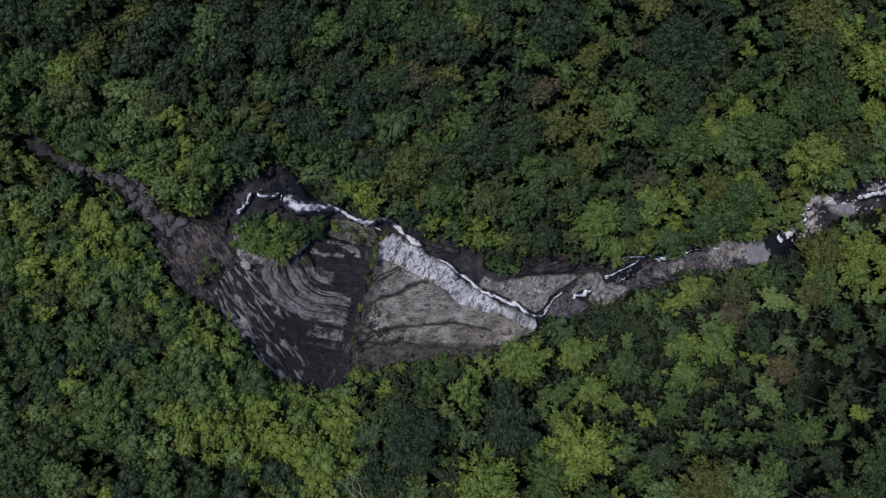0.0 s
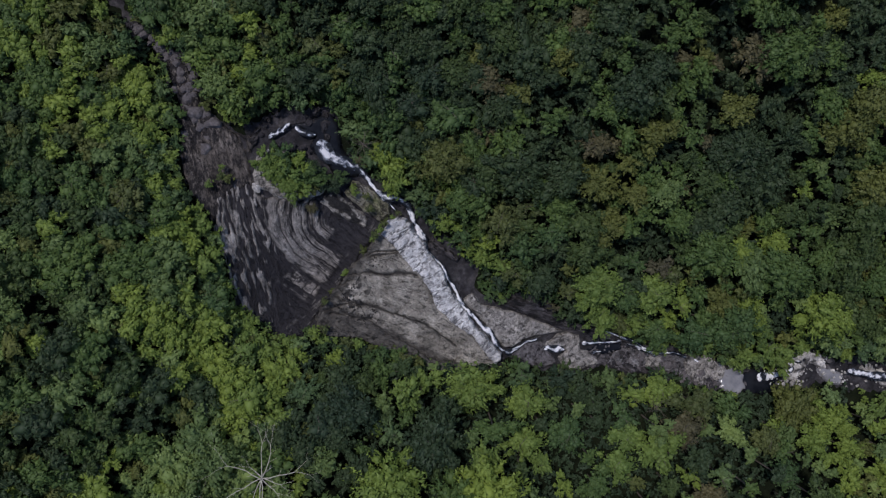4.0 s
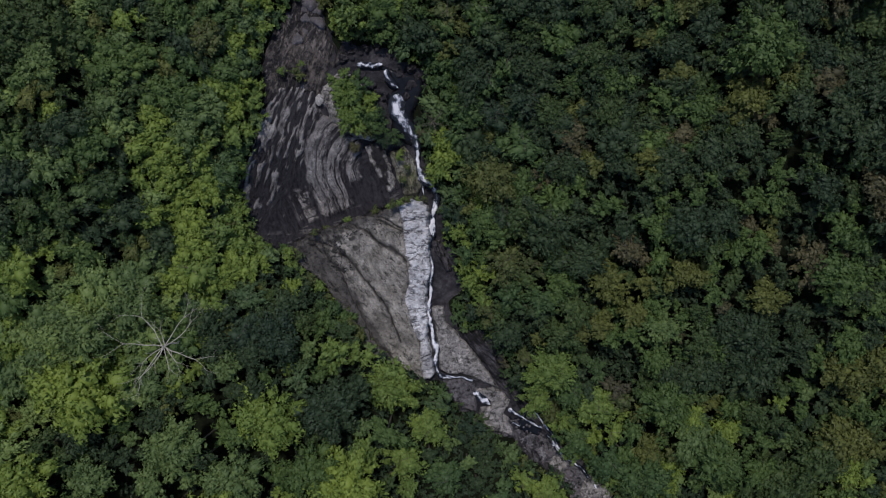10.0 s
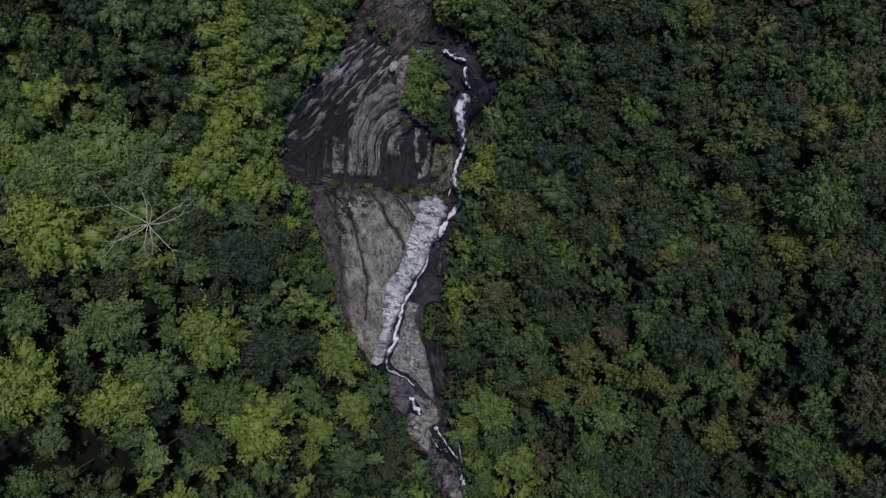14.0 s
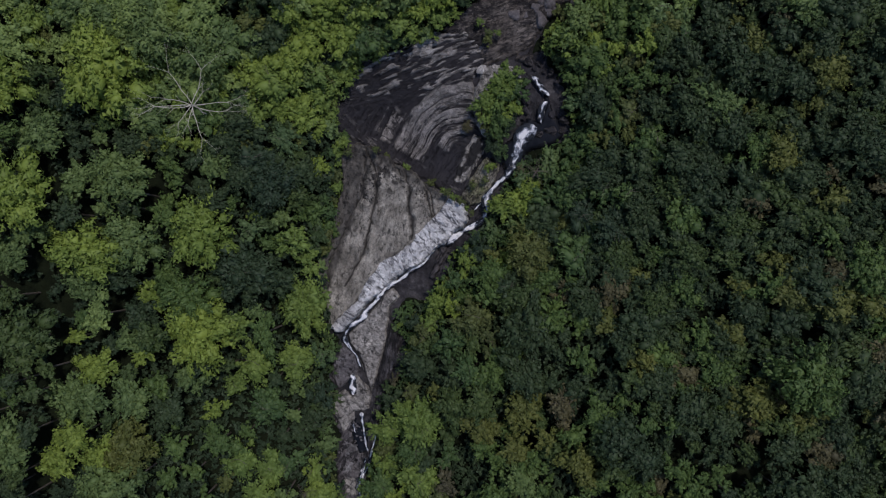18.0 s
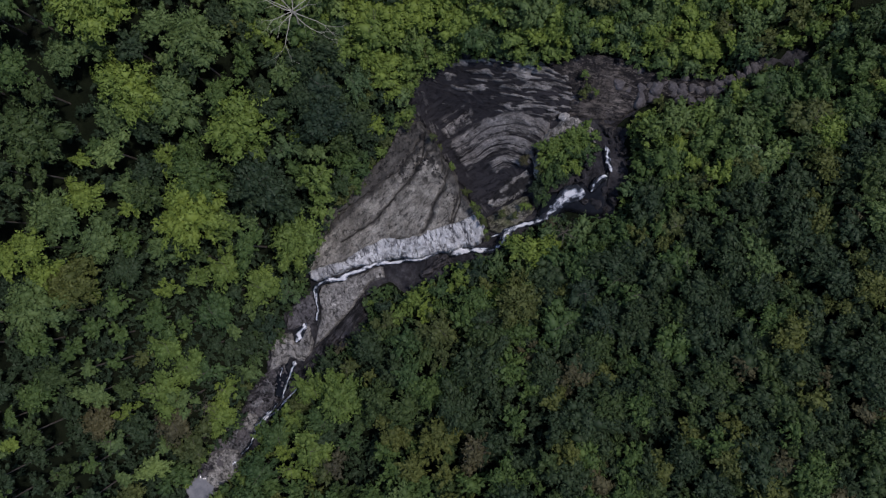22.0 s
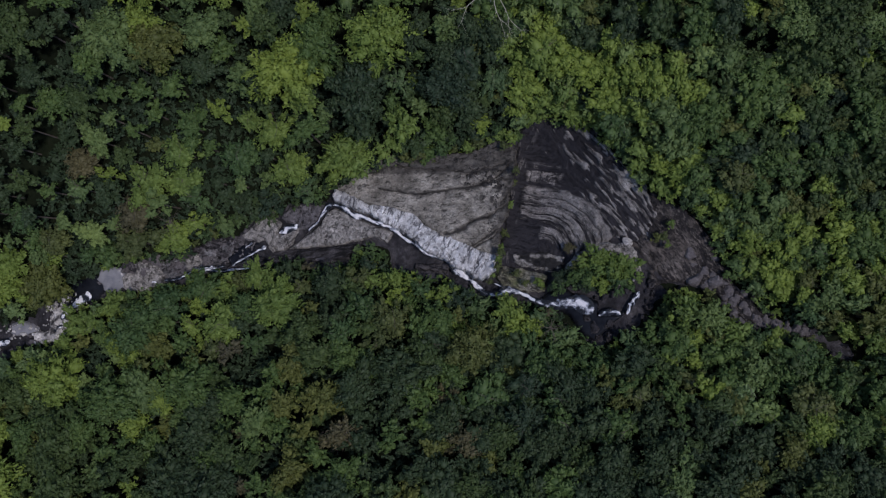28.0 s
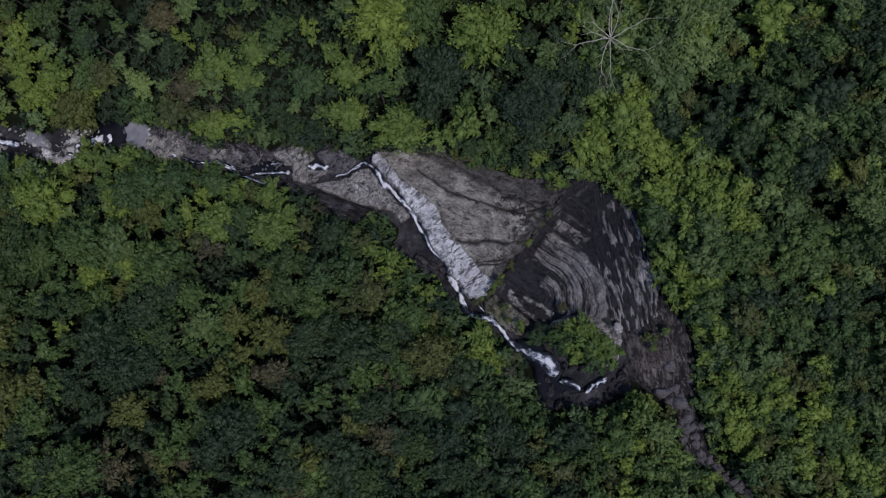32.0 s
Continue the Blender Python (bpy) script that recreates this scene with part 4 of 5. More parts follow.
rock_sheet("small_slab", SLABLET, lambda x, y: land(x, y) + 0.95 + 0.1 * rough(x, y, 1.2, 95), FLAT_ROCK, 0.18, None, lambda x, y: np.clip(rough(x, y, 1.0, 96) * 3 - 1.6, 0, 0.8), edge=0.3, drop=0.9, wobble=0.3,
           label="small flat pale rock slab in the lower creek", category="rock slab")
rock_sheet("split_block", BLOCK, lambda x, y: land(x, y) + 1.15 + 0.18 * rough(x, y, 1.4, 97), FLAT_ROCK, 0.15, None, lambda x, y: np.clip(np.maximum(1.2 - np.abs(rough(x, y, 3.4, 98, 3)) * 24, rough(x, y, 1.0, 99) * 3 - 1.7), 0, 0.9), edge=0.3, drop=1.2, wobble=0.3,
           label="pale split rock block beside the small fall", category="rock ledge")
rock_sheet("mossy_rib", RIB, lambda x, y: land(x, y) + 1.0 + 0.35 * rough(x, y, 1.2, 67), MOSS_ROCK, 0.16, lambda x, y: (x, y), None, edge=0.4, wobble=0.3,
           label="pale rock rib with yellow-green moss beside the falls", category="rock rib")
rock_sheet("grey_buttress", BUTTRESS, lambda x, y: land(x, y) + 0.9 + 0.4 * rough(x * 1.3 + y * 0.3, y * 0.25, 0.9, 68), FLAT_ROCK, 0.16, lambda x, y: (x, y),
           lambda x, y: np.clip(rough(x * 1.1 + y * 0.3, y * 0.6, 0.9, 69) * 5 + 0.2, 0, 0.95), edge=0.4, wobble=0.35,
           label="broken grey rock with dark joints above the slab", category="rock rib")
rock_sheet("island_rock", ISLAND, lambda x, y: land(x, y) + 0.9 + 0.3 * rough(x, y, 1.0, 70), FLAT_ROCK, 0.2, None,
           lambda x, y: np.clip(rough(x, y, 1.2, 76) * 3 - 0.9, 0, 0.8), edge=0.5, wobble=0.4,
           label="pale rock island under the shrubs", category="rock island")


# ---- water ----
def smooth_line(rows, step=0.25):
    """Rows of x, y, width resampled evenly along a rounded line."""
    p = np.array(rows, float)
    run = np.concatenate(([0], np.cumsum(np.hypot(*np.diff(p[:, :2], axis=0).T))))
    s = np.arange(0, run[-1], step)
    out = np.stack([np.mean([np.interp(s + k, run, p[:, i]) for k in (-0.5, -0.25, 0, 0.25, 0.5)], axis=0) for i in range(3)], -1)
    return out, s


def ribbon(name, rows, lift, foam, label, steps=0.35, broken=0.3):
    """A stream: a strip of water that steps down its bed, foam where it falls."""
    line, s = smooth_line(rows)
    d = np.gradient(line[:, :2], axis=0)
    d /= np.hypot(d[:, 0], d[:, 1])[:, None] + 1e-9
    across = np.linspace(-1, 1, 9)
    ends = np.clip(np.minimum(s, s[-1] - s) / 0.4, 0.3, 1)[:, None]
    w = line[:, 2:3] * ends * np.clip(0.56 + 0.30 * rough(s, s * 0, 2.4, 71)[:, None], 0.3, 1.1)
    shift = 0.12 * rough(s * 1.0, s * 0 + 5, 1.1, 72)[:, None]
    x = line[:, 0:1] - d[:, 1:2] * (across * w * (1 + 0.25 * rough(s[:, None] + across * 3, across * 2 + s[:, None] * 0, 0.8, 73)) + shift)
    y = line[:, 1:2] + d[:, 0:1] * (across * w + shift)
    z = land(x, y) + lift - 0.22 * np.abs(across) ** 3 + 0.10 * rough(x, y, 0.7, 74)
    tread = s * steps - np.floor(s * steps)
    z = z + 0.5 * (np.clip((1 - tread) * 2.5, 0, 1) - (1 - tread))[:, None]
    faces = sheet_faces(np.ones(x.shape, bool))
    data = mesh_of(name, np.stack((x, y, z), -1).reshape(-1, 3), faces, [FOAM], smooth=True)
    layer = data.uv_layers.new(name="flow")
    a = np.broadcast_to(across * 1.0, x.shape) * w
    layer.uv.foreach_set("vector", np.stack((a, np.broadcast_to(s[:, None], x.shape)), -1).reshape(-1, 2)[faces.ravel()].astype(np.float32).ravel())
    white = foam + 0.05 + 0.36 * rough(s, s * 0, 2.6, 75)[:, None] - 0.7 * np.abs(across) ** 2.0 + 0.55 * rough(s[:, None] * 1.0 + across * 0, across * 1.2 + 0.3 * s[:, None], 0.7, 78) + broken * rough(x, y, 0.6, 79, 2)
    attr = data.attributes.new("foam", "FLOAT", "POINT")
    attr.data.foreach_set("value", np.broadcast_to(white, x.shape).astype(np.float32).ravel())
    return tagged(new(name, data), label, "water", kind="structure")


def pool(name, outline, stuff, lift, label, wobble=0.4):
    pts = np.array(outline, float)
    level = float(np.median(land(pts[:, 0], pts[:, 1]))) + lift
    return rock_sheet(name, outline, lambda x, y: level + 0 * x + 0.02 * rough(x, y, 1, 77) + 0.8 * (land(x, y) - level + lift), stuff, 0.25, None, None, edge=0.4, drop=0.5, wobble=wobble, label=label, category="water")


ribbon("fan_fall", [(x, y, w * 1.25) for x, y, w in STREAM[8:15]], 1.1, 0.06, "veil of white water spreading over dark rock", steps=0.15)
ribbon("waterfall", STREAM[13:], 1.0, 0.16, "white stream falling in narrow steps between the slab and the wooded bank")
ribbon("upper_cascade", [(x, y, w * 0.75) for x, y, w in STREAM[:4]], 0.75, 0.16, "white broken water tumbling over boulders", steps=0.7, broken=1.1)
ribbon("middle_cascade", [(x, y, w * 0.8) for x, y, w in STREAM[4:8]], 0.75, 0.16, "white broken water between dark pools", steps=0.7, broken=1.0)
ribbon("side_strand", STRAND, 0.55, -0.02, "thin side strand of white water")
ribbon("small_fall", [(x, y, w * 0.9) for x, y, w in STREAM2], 1.2, 0.10, "short white fall spreading over a ledge", broken=0.8)
ribbon("lower_stream", STREAM3[:9], 0.8, 0.14, "dark stream with white streaks in the lower gully")
pool("upper_pool", POOL3, WATER, 0.5, "dark clear pool at the head of the falls")
pool("wet_basin", BASIN, WATER, 0.45, "dark wet basin under the small fall")
ribbon("right_strand", RIGHT_STRAND, 0.9, 0.12, "thin white strand along the gully wall")
ribbon("left_strand", LEFT_STRAND, 0.9, 0.10, "short white strand over a wet ledge")
ribbon("tail_stream", TAIL, 0.75, 0.05, "pale shallow stream between grey rocks")
ribbon("pool_outfall", OUTFALL, 0.7, 0.16, "white water tumbling between pale boulders downstream", broken=1.1)
ribbon("far_rapids", RAPID_LINE, 1.5, 0.14, "white rapids running over pale stones far downstream", steps=0.6, broken=0.4)
pool("grey_pool", POOL1, MURK, 0.6, "shallow grey pool among flat rocks", 0.9)
pool("dark_pool", POOL4, WATER, 0.5, "dark shaded pool below the grey pool")
pool("lower_pool", POOL2, MURK, 0.35, "shallow grey-blue pool between white boulders")


# ---- boulders ----
def boulder_mesh(seed, stuff):
    """A weathered block: a faceted lump cut by several flat planes."""
    rng = random.Random(seed)
    bm = bmesh.new()
    bmesh.ops.create_icosphere(bm, subdivisions=3, radius=1)
    cuts = [(Vector((rng.uniform(-1, 1), rng.uniform(-1, 1), rng.uniform(-0.4, 1))).normalized(), rng.uniform(0.55, 0.85)) for _ in range(9)]
    for v in bm.verts:
        for n, d in cuts:
            over = v.co.dot(n) - d
            if over > 0:
                v.co -= n * over * 0.9
        v.co *= 1 + 0.10 * noise.noise(v.co * 1.7 + Vector((seed, 0, 0))) + 0.04 * noise.noise(v.co * 5)
    bm.normal_update()
    data = bpy.data.meshes.new("boulder")
    bm.to_mesh(data)
    bm.free()
    data.materials.append(stuff)
    data.shade_smooth()
    return data


GREY_BLOCKS = [boulder_mesh(k, BOULDER_ROCK) for k in range(5)]
WHITE_BLOCKS = [boulder_mesh(k + 20, BLEACHED_ROCK) for k in range(4)]
WET_BLOCKS = [boulder_mesh(k + 60, WALL_ROCK) for k in range(4)]
DARK_BLOCKS = [boulder_mesh(k + 40, BED_ROCK) for k in range(4)]
rng = random.Random(7)


def boulder(x, y, size, meshes, label, group, sink=0.3):
    ob = new("boulder", meshes[rng.randrange(len(meshes))])
    ob.scale = (size * rng.uniform(0.8, 1.25), size * rng.uniform(0.75, 1.1), size * rng.uniform(0.55, 0.85))
    ob.location = (x, y, float(land(x, y)) + size * sink)
    ob.rotation_euler = (rng.uniform(-0.3, 0.3), rng.uniform(-0.3, 0.3), rng.uniform(0, 6.3))
    return tagged(ob, label, "boulder", group)


def stones(name, places, stuff, label, height=land):
    """Many small stones lying in the bed, in one mesh."""
    bm = bmesh.new()
    bmesh.ops.create_icosphere(bm, subdivisions=2, radius=1)
    shape = np.array([v.co[:] for v in bm.verts])
    tri = np.array([[v.index for v in f.verts] for f in bm.faces])
    bm.free()
    r = np.random.RandomState(len(places))
    v, f = [], []
    for k, (x, y, size) in enumerate(places):
        lump = shape * (1 + 0.22 * r.normal(size=(len(shape), 1))).clip(0.6, 1.3) * size * r.uniform(0.6, 1.2, 3) * (1, 1, 0.7)
        a = r.uniform(0, 6.3)
        turn = np.array([[math.cos(a), -math.sin(a), 0], [math.sin(a), math.cos(a), 0], [0, 0, 1]])
        v.append(lump @ turn.T + (x, y, float(height(x, y)) + (0.35 if height is land else 0.0) + size * 0.3))
        f.append(tri + k * len(shape))
    return tagged(new(name, mesh_of(name, np.concatenate(v), np.concatenate(f), [stuff])), label, "stones", kind="stuff")


for k, (x, y) in enumerate(BOULDERS):
    if y > 40:
        boulder(x, y, rng.uniform(0.7, 1.5), GREY_BLOCKS, "grey-brown angular boulder in the upper creek bed", "boulders of the upper creek", 0.5)
    else:
        boulder(x, y, rng.uniform(0.5, 1.0), WET_BLOCKS, "dark brown wet boulder above the falls", "wet boulders above the falls", 0.4)
boulder(-9.9, 30.4, 0.8, WHITE_BLOCKS, "single pale rounded boulder at the rim of the bowl", "", 0.9)
for x, y in WHITE:
    for k in range(2):
        boulder(x + rng.gauss(0, 0.9), y + rng.gauss(0, 0.9), rng.uniform(0.25, 0.5), WHITE_BLOCKS, "pale bleached boulder beside the lower pools", "pale boulders downstream")
for name, outline in (("white_rapids", RAPIDS), ("pale_bank", PALE_BANK)):
    rock_sheet(name, outline, lambda x, y: land(x, y) + 1.0 + 0.7 * rough(x, y, 1.1, 91), BLEACHED_ROCK, 0.16, lambda x, y: (x, y),
               lambda x, y: np.clip(rough(x, y, 1.0, 92) * 3 - 0.6, 0, 0.92), edge=0.5, wobble=1.2, label="pale broken rock and white water downstream", category="rapids")
stones("pale_stones", [(x + rng.gauss(0, 1.1), y + rng.gauss(0, 1.1), rng.uniform(0.10, 0.28)) for x, y in WHITE for k in range(24)], BLEACHED_ROCK, "small pale bleached stones in the creek downstream")


places = [(-16.5 - rng.uniform(-1.6, 1.6) + (8 - y) * 0.1, y, rng.uniform(0.10, 0.30)) for y in [rng.uniform(2.0, 8.8) for k in range(150)]]
places += [(rng.uniform(-16, -5), 8.6 - abs(rng.gauss(0, 0.9)), rng.uniform(0.08, 0.24)) for k in range(110)]
stones("slab_rubble", [(x, y, size * 0.6) for x, y, size in places], FLAT_ROCK, "small pale broken stones on the head of the slab", slab_top)


def along_bed(low, high):
    """A chance place on the open bed between two heights of y."""
    while True:
        y = rng.uniform(low, high)
        i = min(range(len(OPEN_L)), key=lambda k: abs(OPEN_L[k][1] - y))
        j = min(range(len(OPEN_R)), key=lambda k: abs(OPEN_R[k][1] - y))
        t = rng.uniform(0.1, 0.9)
        x = OPEN_L[i][0] * (1 - t) + OPEN_R[j][0] * t
        if inside(np.array([x]), np.array([y]), OPEN)[0] > 0.3:
            return x, y


for k in range(60):
    x, y = along_bed(40, 60)
    boulder(x, y, rng.uniform(0.35, 1.1), GREY_BLOCKS, "grey-brown angular boulder in the upper creek bed", "boulders of the upper creek", 0.5)
for k in range(45):
    x, y = rng.uniform(-3, 7), rng.uniform(26, 37)
    if inside(np.array([x]), np.array([y]), OPEN)[0] > 0.2 and away(np.array([x]), np.array([y]), STREAM[:12])[0][0] > 1.2:
        boulder(x, y, rng.uniform(0.3, 0.9), DARK_BLOCKS, "dark wet boulder at the head of the falls", "dark boulders at the falls", 0.45)
for k in range(40):
    x, y = along_bed(-62, -35)
    if away(np.array([x]), np.array([y]), STREAM3)[0][0] > 0.7:
        boulder(x, y, rng.uniform(0.3, 0.7), GREY_BLOCKS if k % 3 else DARK_BLOCKS, "grey-brown broken stone in the lower gully", "stones of the lower gully", 0.5)
stones("broken_stones", [(*along_bed(-62, -35), rng.uniform(0.12, 0.32)) for k in range(420)], BOULDER_ROCK, "small broken brown-grey stones in the lower gully")
for k in range(30):
    x, y = along_bed(-95, -62)
    boulder(x, y, rng.uniform(0.3, 0.7), WHITE_BLOCKS if k % 5 < 3 else GREY_BLOCKS, "grey boulder in the creek far downstream", "boulders downstream", 0.4)
for x, y in FLATS:
    for k in range(2):
        ob = boulder(x + rng.uniform(-0.8, 0.8), y + rng.uniform(-0.8, 0.8), rng.uniform(1.0, 1.7), GREY_BLOCKS, "flat grey rock in the lower creek", "flat rocks of the lower creek", 0.2)
        ob.scale.z *= 0.45


# ---- trees ----
def lump():
    """A small closed twelve-point lump without its underside: points and faces."""
    bm = bmesh.new()
    bmesh.ops.create_icosphere(bm, subdivisions=1, radius=1)
    pts = np.array([v.co[:] for v in bm.verts])
    tri = np.array([[v.index for v in f.verts] for f in bm.faces if f.calc_center_median().z > -0.5])
    bm.free()
    return pts, tri


LUMP = lump()


def crown_arrays(seed, radius, lobes, per_lobe, leaf, flat=0.75, cores=True):
    """A crown: lobes on a dome, each a dense leafy lump inside a shell of small three-cornered sprays."""
    r = np.random.RandomState(seed)
    centres, sizes = [(0, 0, radius * flat * 0.75)], [radius * 0.36]
    for k in range(lobes):
        a = k * 2.39996 + r.uniform(-0.35, 0.35)
        q = math.sqrt((k + 0.7) / lobes) * r.uniform(0.62, 1.28) * 0.86
        centres.append((radius * q * math.cos(a), radius * q * math.sin(a), radius * flat * (math.sqrt(max(0.05, 1 - min(q, 1) ** 2)) * 0.85 + r.uniform(-0.42, 0.30)) - radius * 0.1))
        sizes.append(radius * r.uniform(0.17, 0.42))
    centres, sizes = np.array(centres), np.array(sizes)
    places, normals = [], []
    for i, (c, s) in enumerate(zip(centres, sizes)):
        n = int(per_lobe * (s / (radius * 0.28)) ** 2 * 0.84)
        tufts = r.normal(size=(int(np.clip(9 * (s / 0.8) ** 2, 5, 28)), 3))
        tufts[:, 2] = np.abs(tufts[:, 2]) * 1.1 - 0.2
        tufts /= np.linalg.norm(tufts, axis=1)[:, None]
        tufts *= r.uniform(0.72, 1.2, (len(tufts), 1))
        off = r.normal(size=(n, 3))
        off /= np.linalg.norm(off, axis=1)[:, None]
        d = tufts[r.randint(0, len(tufts), n)] + off * 0.32 * r.uniform(0.6, 1.2, (n, 1))
        p = d * s * (1, 1, 0.8)
        d = d * 0.45 + off * 0.8
        d /= np.linalg.norm(d, axis=1)[:, None]
        out = np.array((c[0], c[1], 0.0)) / (math.hypot(c[0], c[1]) + 0.1)
        p = c + p * 0.85 + (p @ out)[:, None] * out * 0.55
        for j, (c2, s2) in enumerate(zip(centres, sizes)):
            if j != i:
                ok = np.linalg.norm(p - c2, axis=1) > s2 * 0.62
                p, d = p[ok], d[ok]
        places.append(p)
        normals.append(d)
    p, n = np.concatenate(places), np.concatenate(normals)
    n = n + r.normal(scale=0.28, size=n.shape) + (0, 0, 0.2)
    n /= np.linalg.norm(n, axis=1)[:, None]
    side = np.cross(n, p * (1, 1, 0.3) + r.normal(scale=radius * 0.3, size=n.shape))
    side /= np.linalg.norm(side, axis=1)[:, None] + 1e-9
    up = np.cross(n, side)
    a = leaf * 1.12 * r.uniform(0.65, 1.35, (len(p), 1))
    spin = r.uniform(0, 6.3, len(p))
    corners = []
    for k in range(3):
        t = (spin + k * 2.094 + r.uniform(-0.4, 0.4, len(p)))[:, None]
        corners.append(p + (side * np.cos(t) * 0.8 + up * np.sin(t) * 1.2) * a * r.uniform(0.75, 1.25, (len(p), 1)) - n * a * 0.2 * (k == 0))
    verts, faces = [np.stack(corners, 1).reshape(-1, 3)], [np.arange(len(p) * 3).reshape(-1, 3)]
    if cores:
        pts, tri = LUMP
        count = len(verts[0])
        for c, s in zip(centres, sizes):
            verts.append(c + pts * s * ((0.70, 0.70, 0.54) if flat > 0.45 else (0.82, 0.82, 0.62)) * (1 + 0.22 * r.normal(size=(len(pts), 1))))
            faces.append(tri + count)
            count += len(pts)
    return np.concatenate(verts), np.concatenate(faces)


def limb(bm, a, b, ra, rb, sides=6):
    """A tapered stick from a to b."""
    a, b = Vector(a), Vector(b)
    turn = (b - a).to_track_quat("Z", "Y")
    rings = []
    for p, r in ((a, ra), (b, rb)):
        rings.append([bm.verts.new(p + turn @ Vector((r * math.cos(k * 2 * math.pi / sides), r * math.sin(k * 2 * math.pi / sides), 0))) for k in range(sides)])
    for k in range(sides):
        bm.faces.new((rings[0][k], rings[0][(k + 1) % sides], rings[1][(k + 1) % sides], rings[1][k]))


def trunk_mesh(seed, height, radius):
    """A leaning tapered trunk with limbs that reach into the crown."""
    r = random.Random(seed)
    bm = bmesh.new()
    here, size = Vector((0, 0, -0.8)), height * 0.028
    for k in range(4):
        there = Vector((r.uniform(-0.2, 0.2) * k, r.uniform(-0.2, 0.2) * k, height * (k + 1) / 4 * 0.85))
        limb(bm, here, there, size, size * 0.78, 7)
        here, size = there, size * 0.78
        if k >= 1:
            for j in range(3):
                a = r.uniform(0, 6.3)
                limb(bm, here, here + Vector((math.cos(a) * radius * 0.6, math.sin(a) * radius * 0.6, height * 0.16)), size * 0.55, size * 0.15, 5)
    data = bpy.data.meshes.new("trunk")
    bm.to_mesh(data)
    bm.free()
    data.materials.append(BARK)
    data.shade_smooth()
    return data


# kinds of crown: radius, lobes, sprays a lobe, spray size, flatness
FORMS = [(3.6, 14, 96, 0.26, 0.60), (2.8, 9, 96, 0.25, 0.70), (2.0, 7, 74, 0.23, 0.80), (4.4, 28, 66, 0.27, 0.50), (2.4, 16, 44, 0.23, 0.85), (3.4, 28, 52, 0.25, 0.38), (2.4, 17, 50, 0.23, 0.42), (5.0, 30, 120, 0.30, 0.70)]
CROWNS = [crown_arrays(100 + k, *f) for k, f in enumerate(FORMS)]
CROWNS += [crown_arrays(200 + k, *f) for k, f in enumerate(FORMS)]
FORMS = FORMS * 2
TRUNKS = [trunk_mesh(k, 6.5, f[0]) for k, f in enumerate(FORMS)]
TINTS = list(LEAVES)
CROWN_MESH = {(k, tint): mesh_of("crown", v, f, [LEAVES[tint]], smooth=True) for k, (v, f) in enumerate(CROWNS) for tint in TINTS}
WORDS = {
    "mid": "mid-green broadleaf tree with a dense lobed crown", "bright": "yellow-green broadleaf tree with a bright lobed crown",
    "deep": "deep green broadleaf tree with a dense rounded crown", "soft": "soft grey-green broadleaf tree with a lobed crown",
    "dark": "dark green broadleaf tree with a dense crown", "pale": "pale grey-green broadleaf tree with a rounded crown",
    "olive": "olive-brown broadleaf tree with a ragged crown", "brown": "brown half-dry tree with a thin crown"}


def tree(x, y, size, tint, form, turn, place="on the gorge side", group="trees along the gorge", tall=1.0, wide=1.0):
    """One tree: trunk and crown under an empty at its foot. size: the crown's radius."""
    k = size / FORMS[form][0]
    root = new("broadleaf_tree")
    root.location = (x, y, float(land(x, y)))
    root.rotation_euler = (0, 0, turn)
    root.scale = (k * wide, k / wide, k)
    high = (3.5 + 1.1 * size) * tall / k
    crown = new("crown", CROWN_MESH[form, tint])
    trunk = new("trunk", TRUNKS[form])
    crown.parent = trunk.parent = root
    crown.location.z = high * 0.62
    trunk.scale.z = high / 6.5
    return tagged(root, WORDS[tint] + " " + place, "tree", group)


def weights(x, y):
    """How the kinds of foliage mix over the gorge: mid, bright, dark, deep, pale, soft, olive, brown.
    The mix also paints in sunlit and shaded sides: lighter leaves on bright banks, darker on dim ones.
    """
    if y < -38:
        return ((4, 9, 0.2, 0.5, 2.5, 3, 2.5, 0) if x < 38 else (5, 2.5, 2, 4, 0.3, 2, 2.5, 0)) if x > 13 else (2.5, 1.2, 6, 4, 0.3, 2, 0.8, 0.05)
    if -20 < x < 0 and y > 36:
        return (2, 6, 0, 1, 1, 3, 1.5, 0)
    if x < 0 and y > 38:
        return (4, 0.8, 3, 5, 0.2, 1.5, 1.5, 0)
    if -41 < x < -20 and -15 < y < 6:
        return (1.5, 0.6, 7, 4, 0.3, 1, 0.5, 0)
    if x < -36 and -8 < y < 14:
        return (0.5, 5, 0, 0, 9, 1, 0.5, 0)
    if (x < -52 and y > -14) or (x < -40 and y > 14):
        return (4, 2, 2, 3, 0.6, 2, 1, 0)
    if x < -24 and y > 24:
        return (3, 4, 1, 2, 0.5, 3, 1, 0)
    if x < -3:
        if y > 8:
            return (1, 12, 0, 0.1, 4, 1, 0.6, 0)
        if y > -4:
            return (1.5, 8, 0.3, 0.5, 3, 2, 0.3, 0)
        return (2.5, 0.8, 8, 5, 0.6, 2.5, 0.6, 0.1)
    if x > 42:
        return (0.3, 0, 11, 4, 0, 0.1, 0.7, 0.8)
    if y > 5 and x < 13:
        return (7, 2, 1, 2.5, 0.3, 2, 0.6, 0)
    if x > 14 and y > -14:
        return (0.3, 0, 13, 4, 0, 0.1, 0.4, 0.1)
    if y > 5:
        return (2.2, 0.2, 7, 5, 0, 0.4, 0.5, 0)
    if x < 16 and y > -16:
        return (7, 4, 0.8, 1.5, 0.4, 1.5, 2, 0)
    return (4, 1.5, 4, 5, 0.1, 0.6, 1.6, 0.1)


NEAR = 3.6


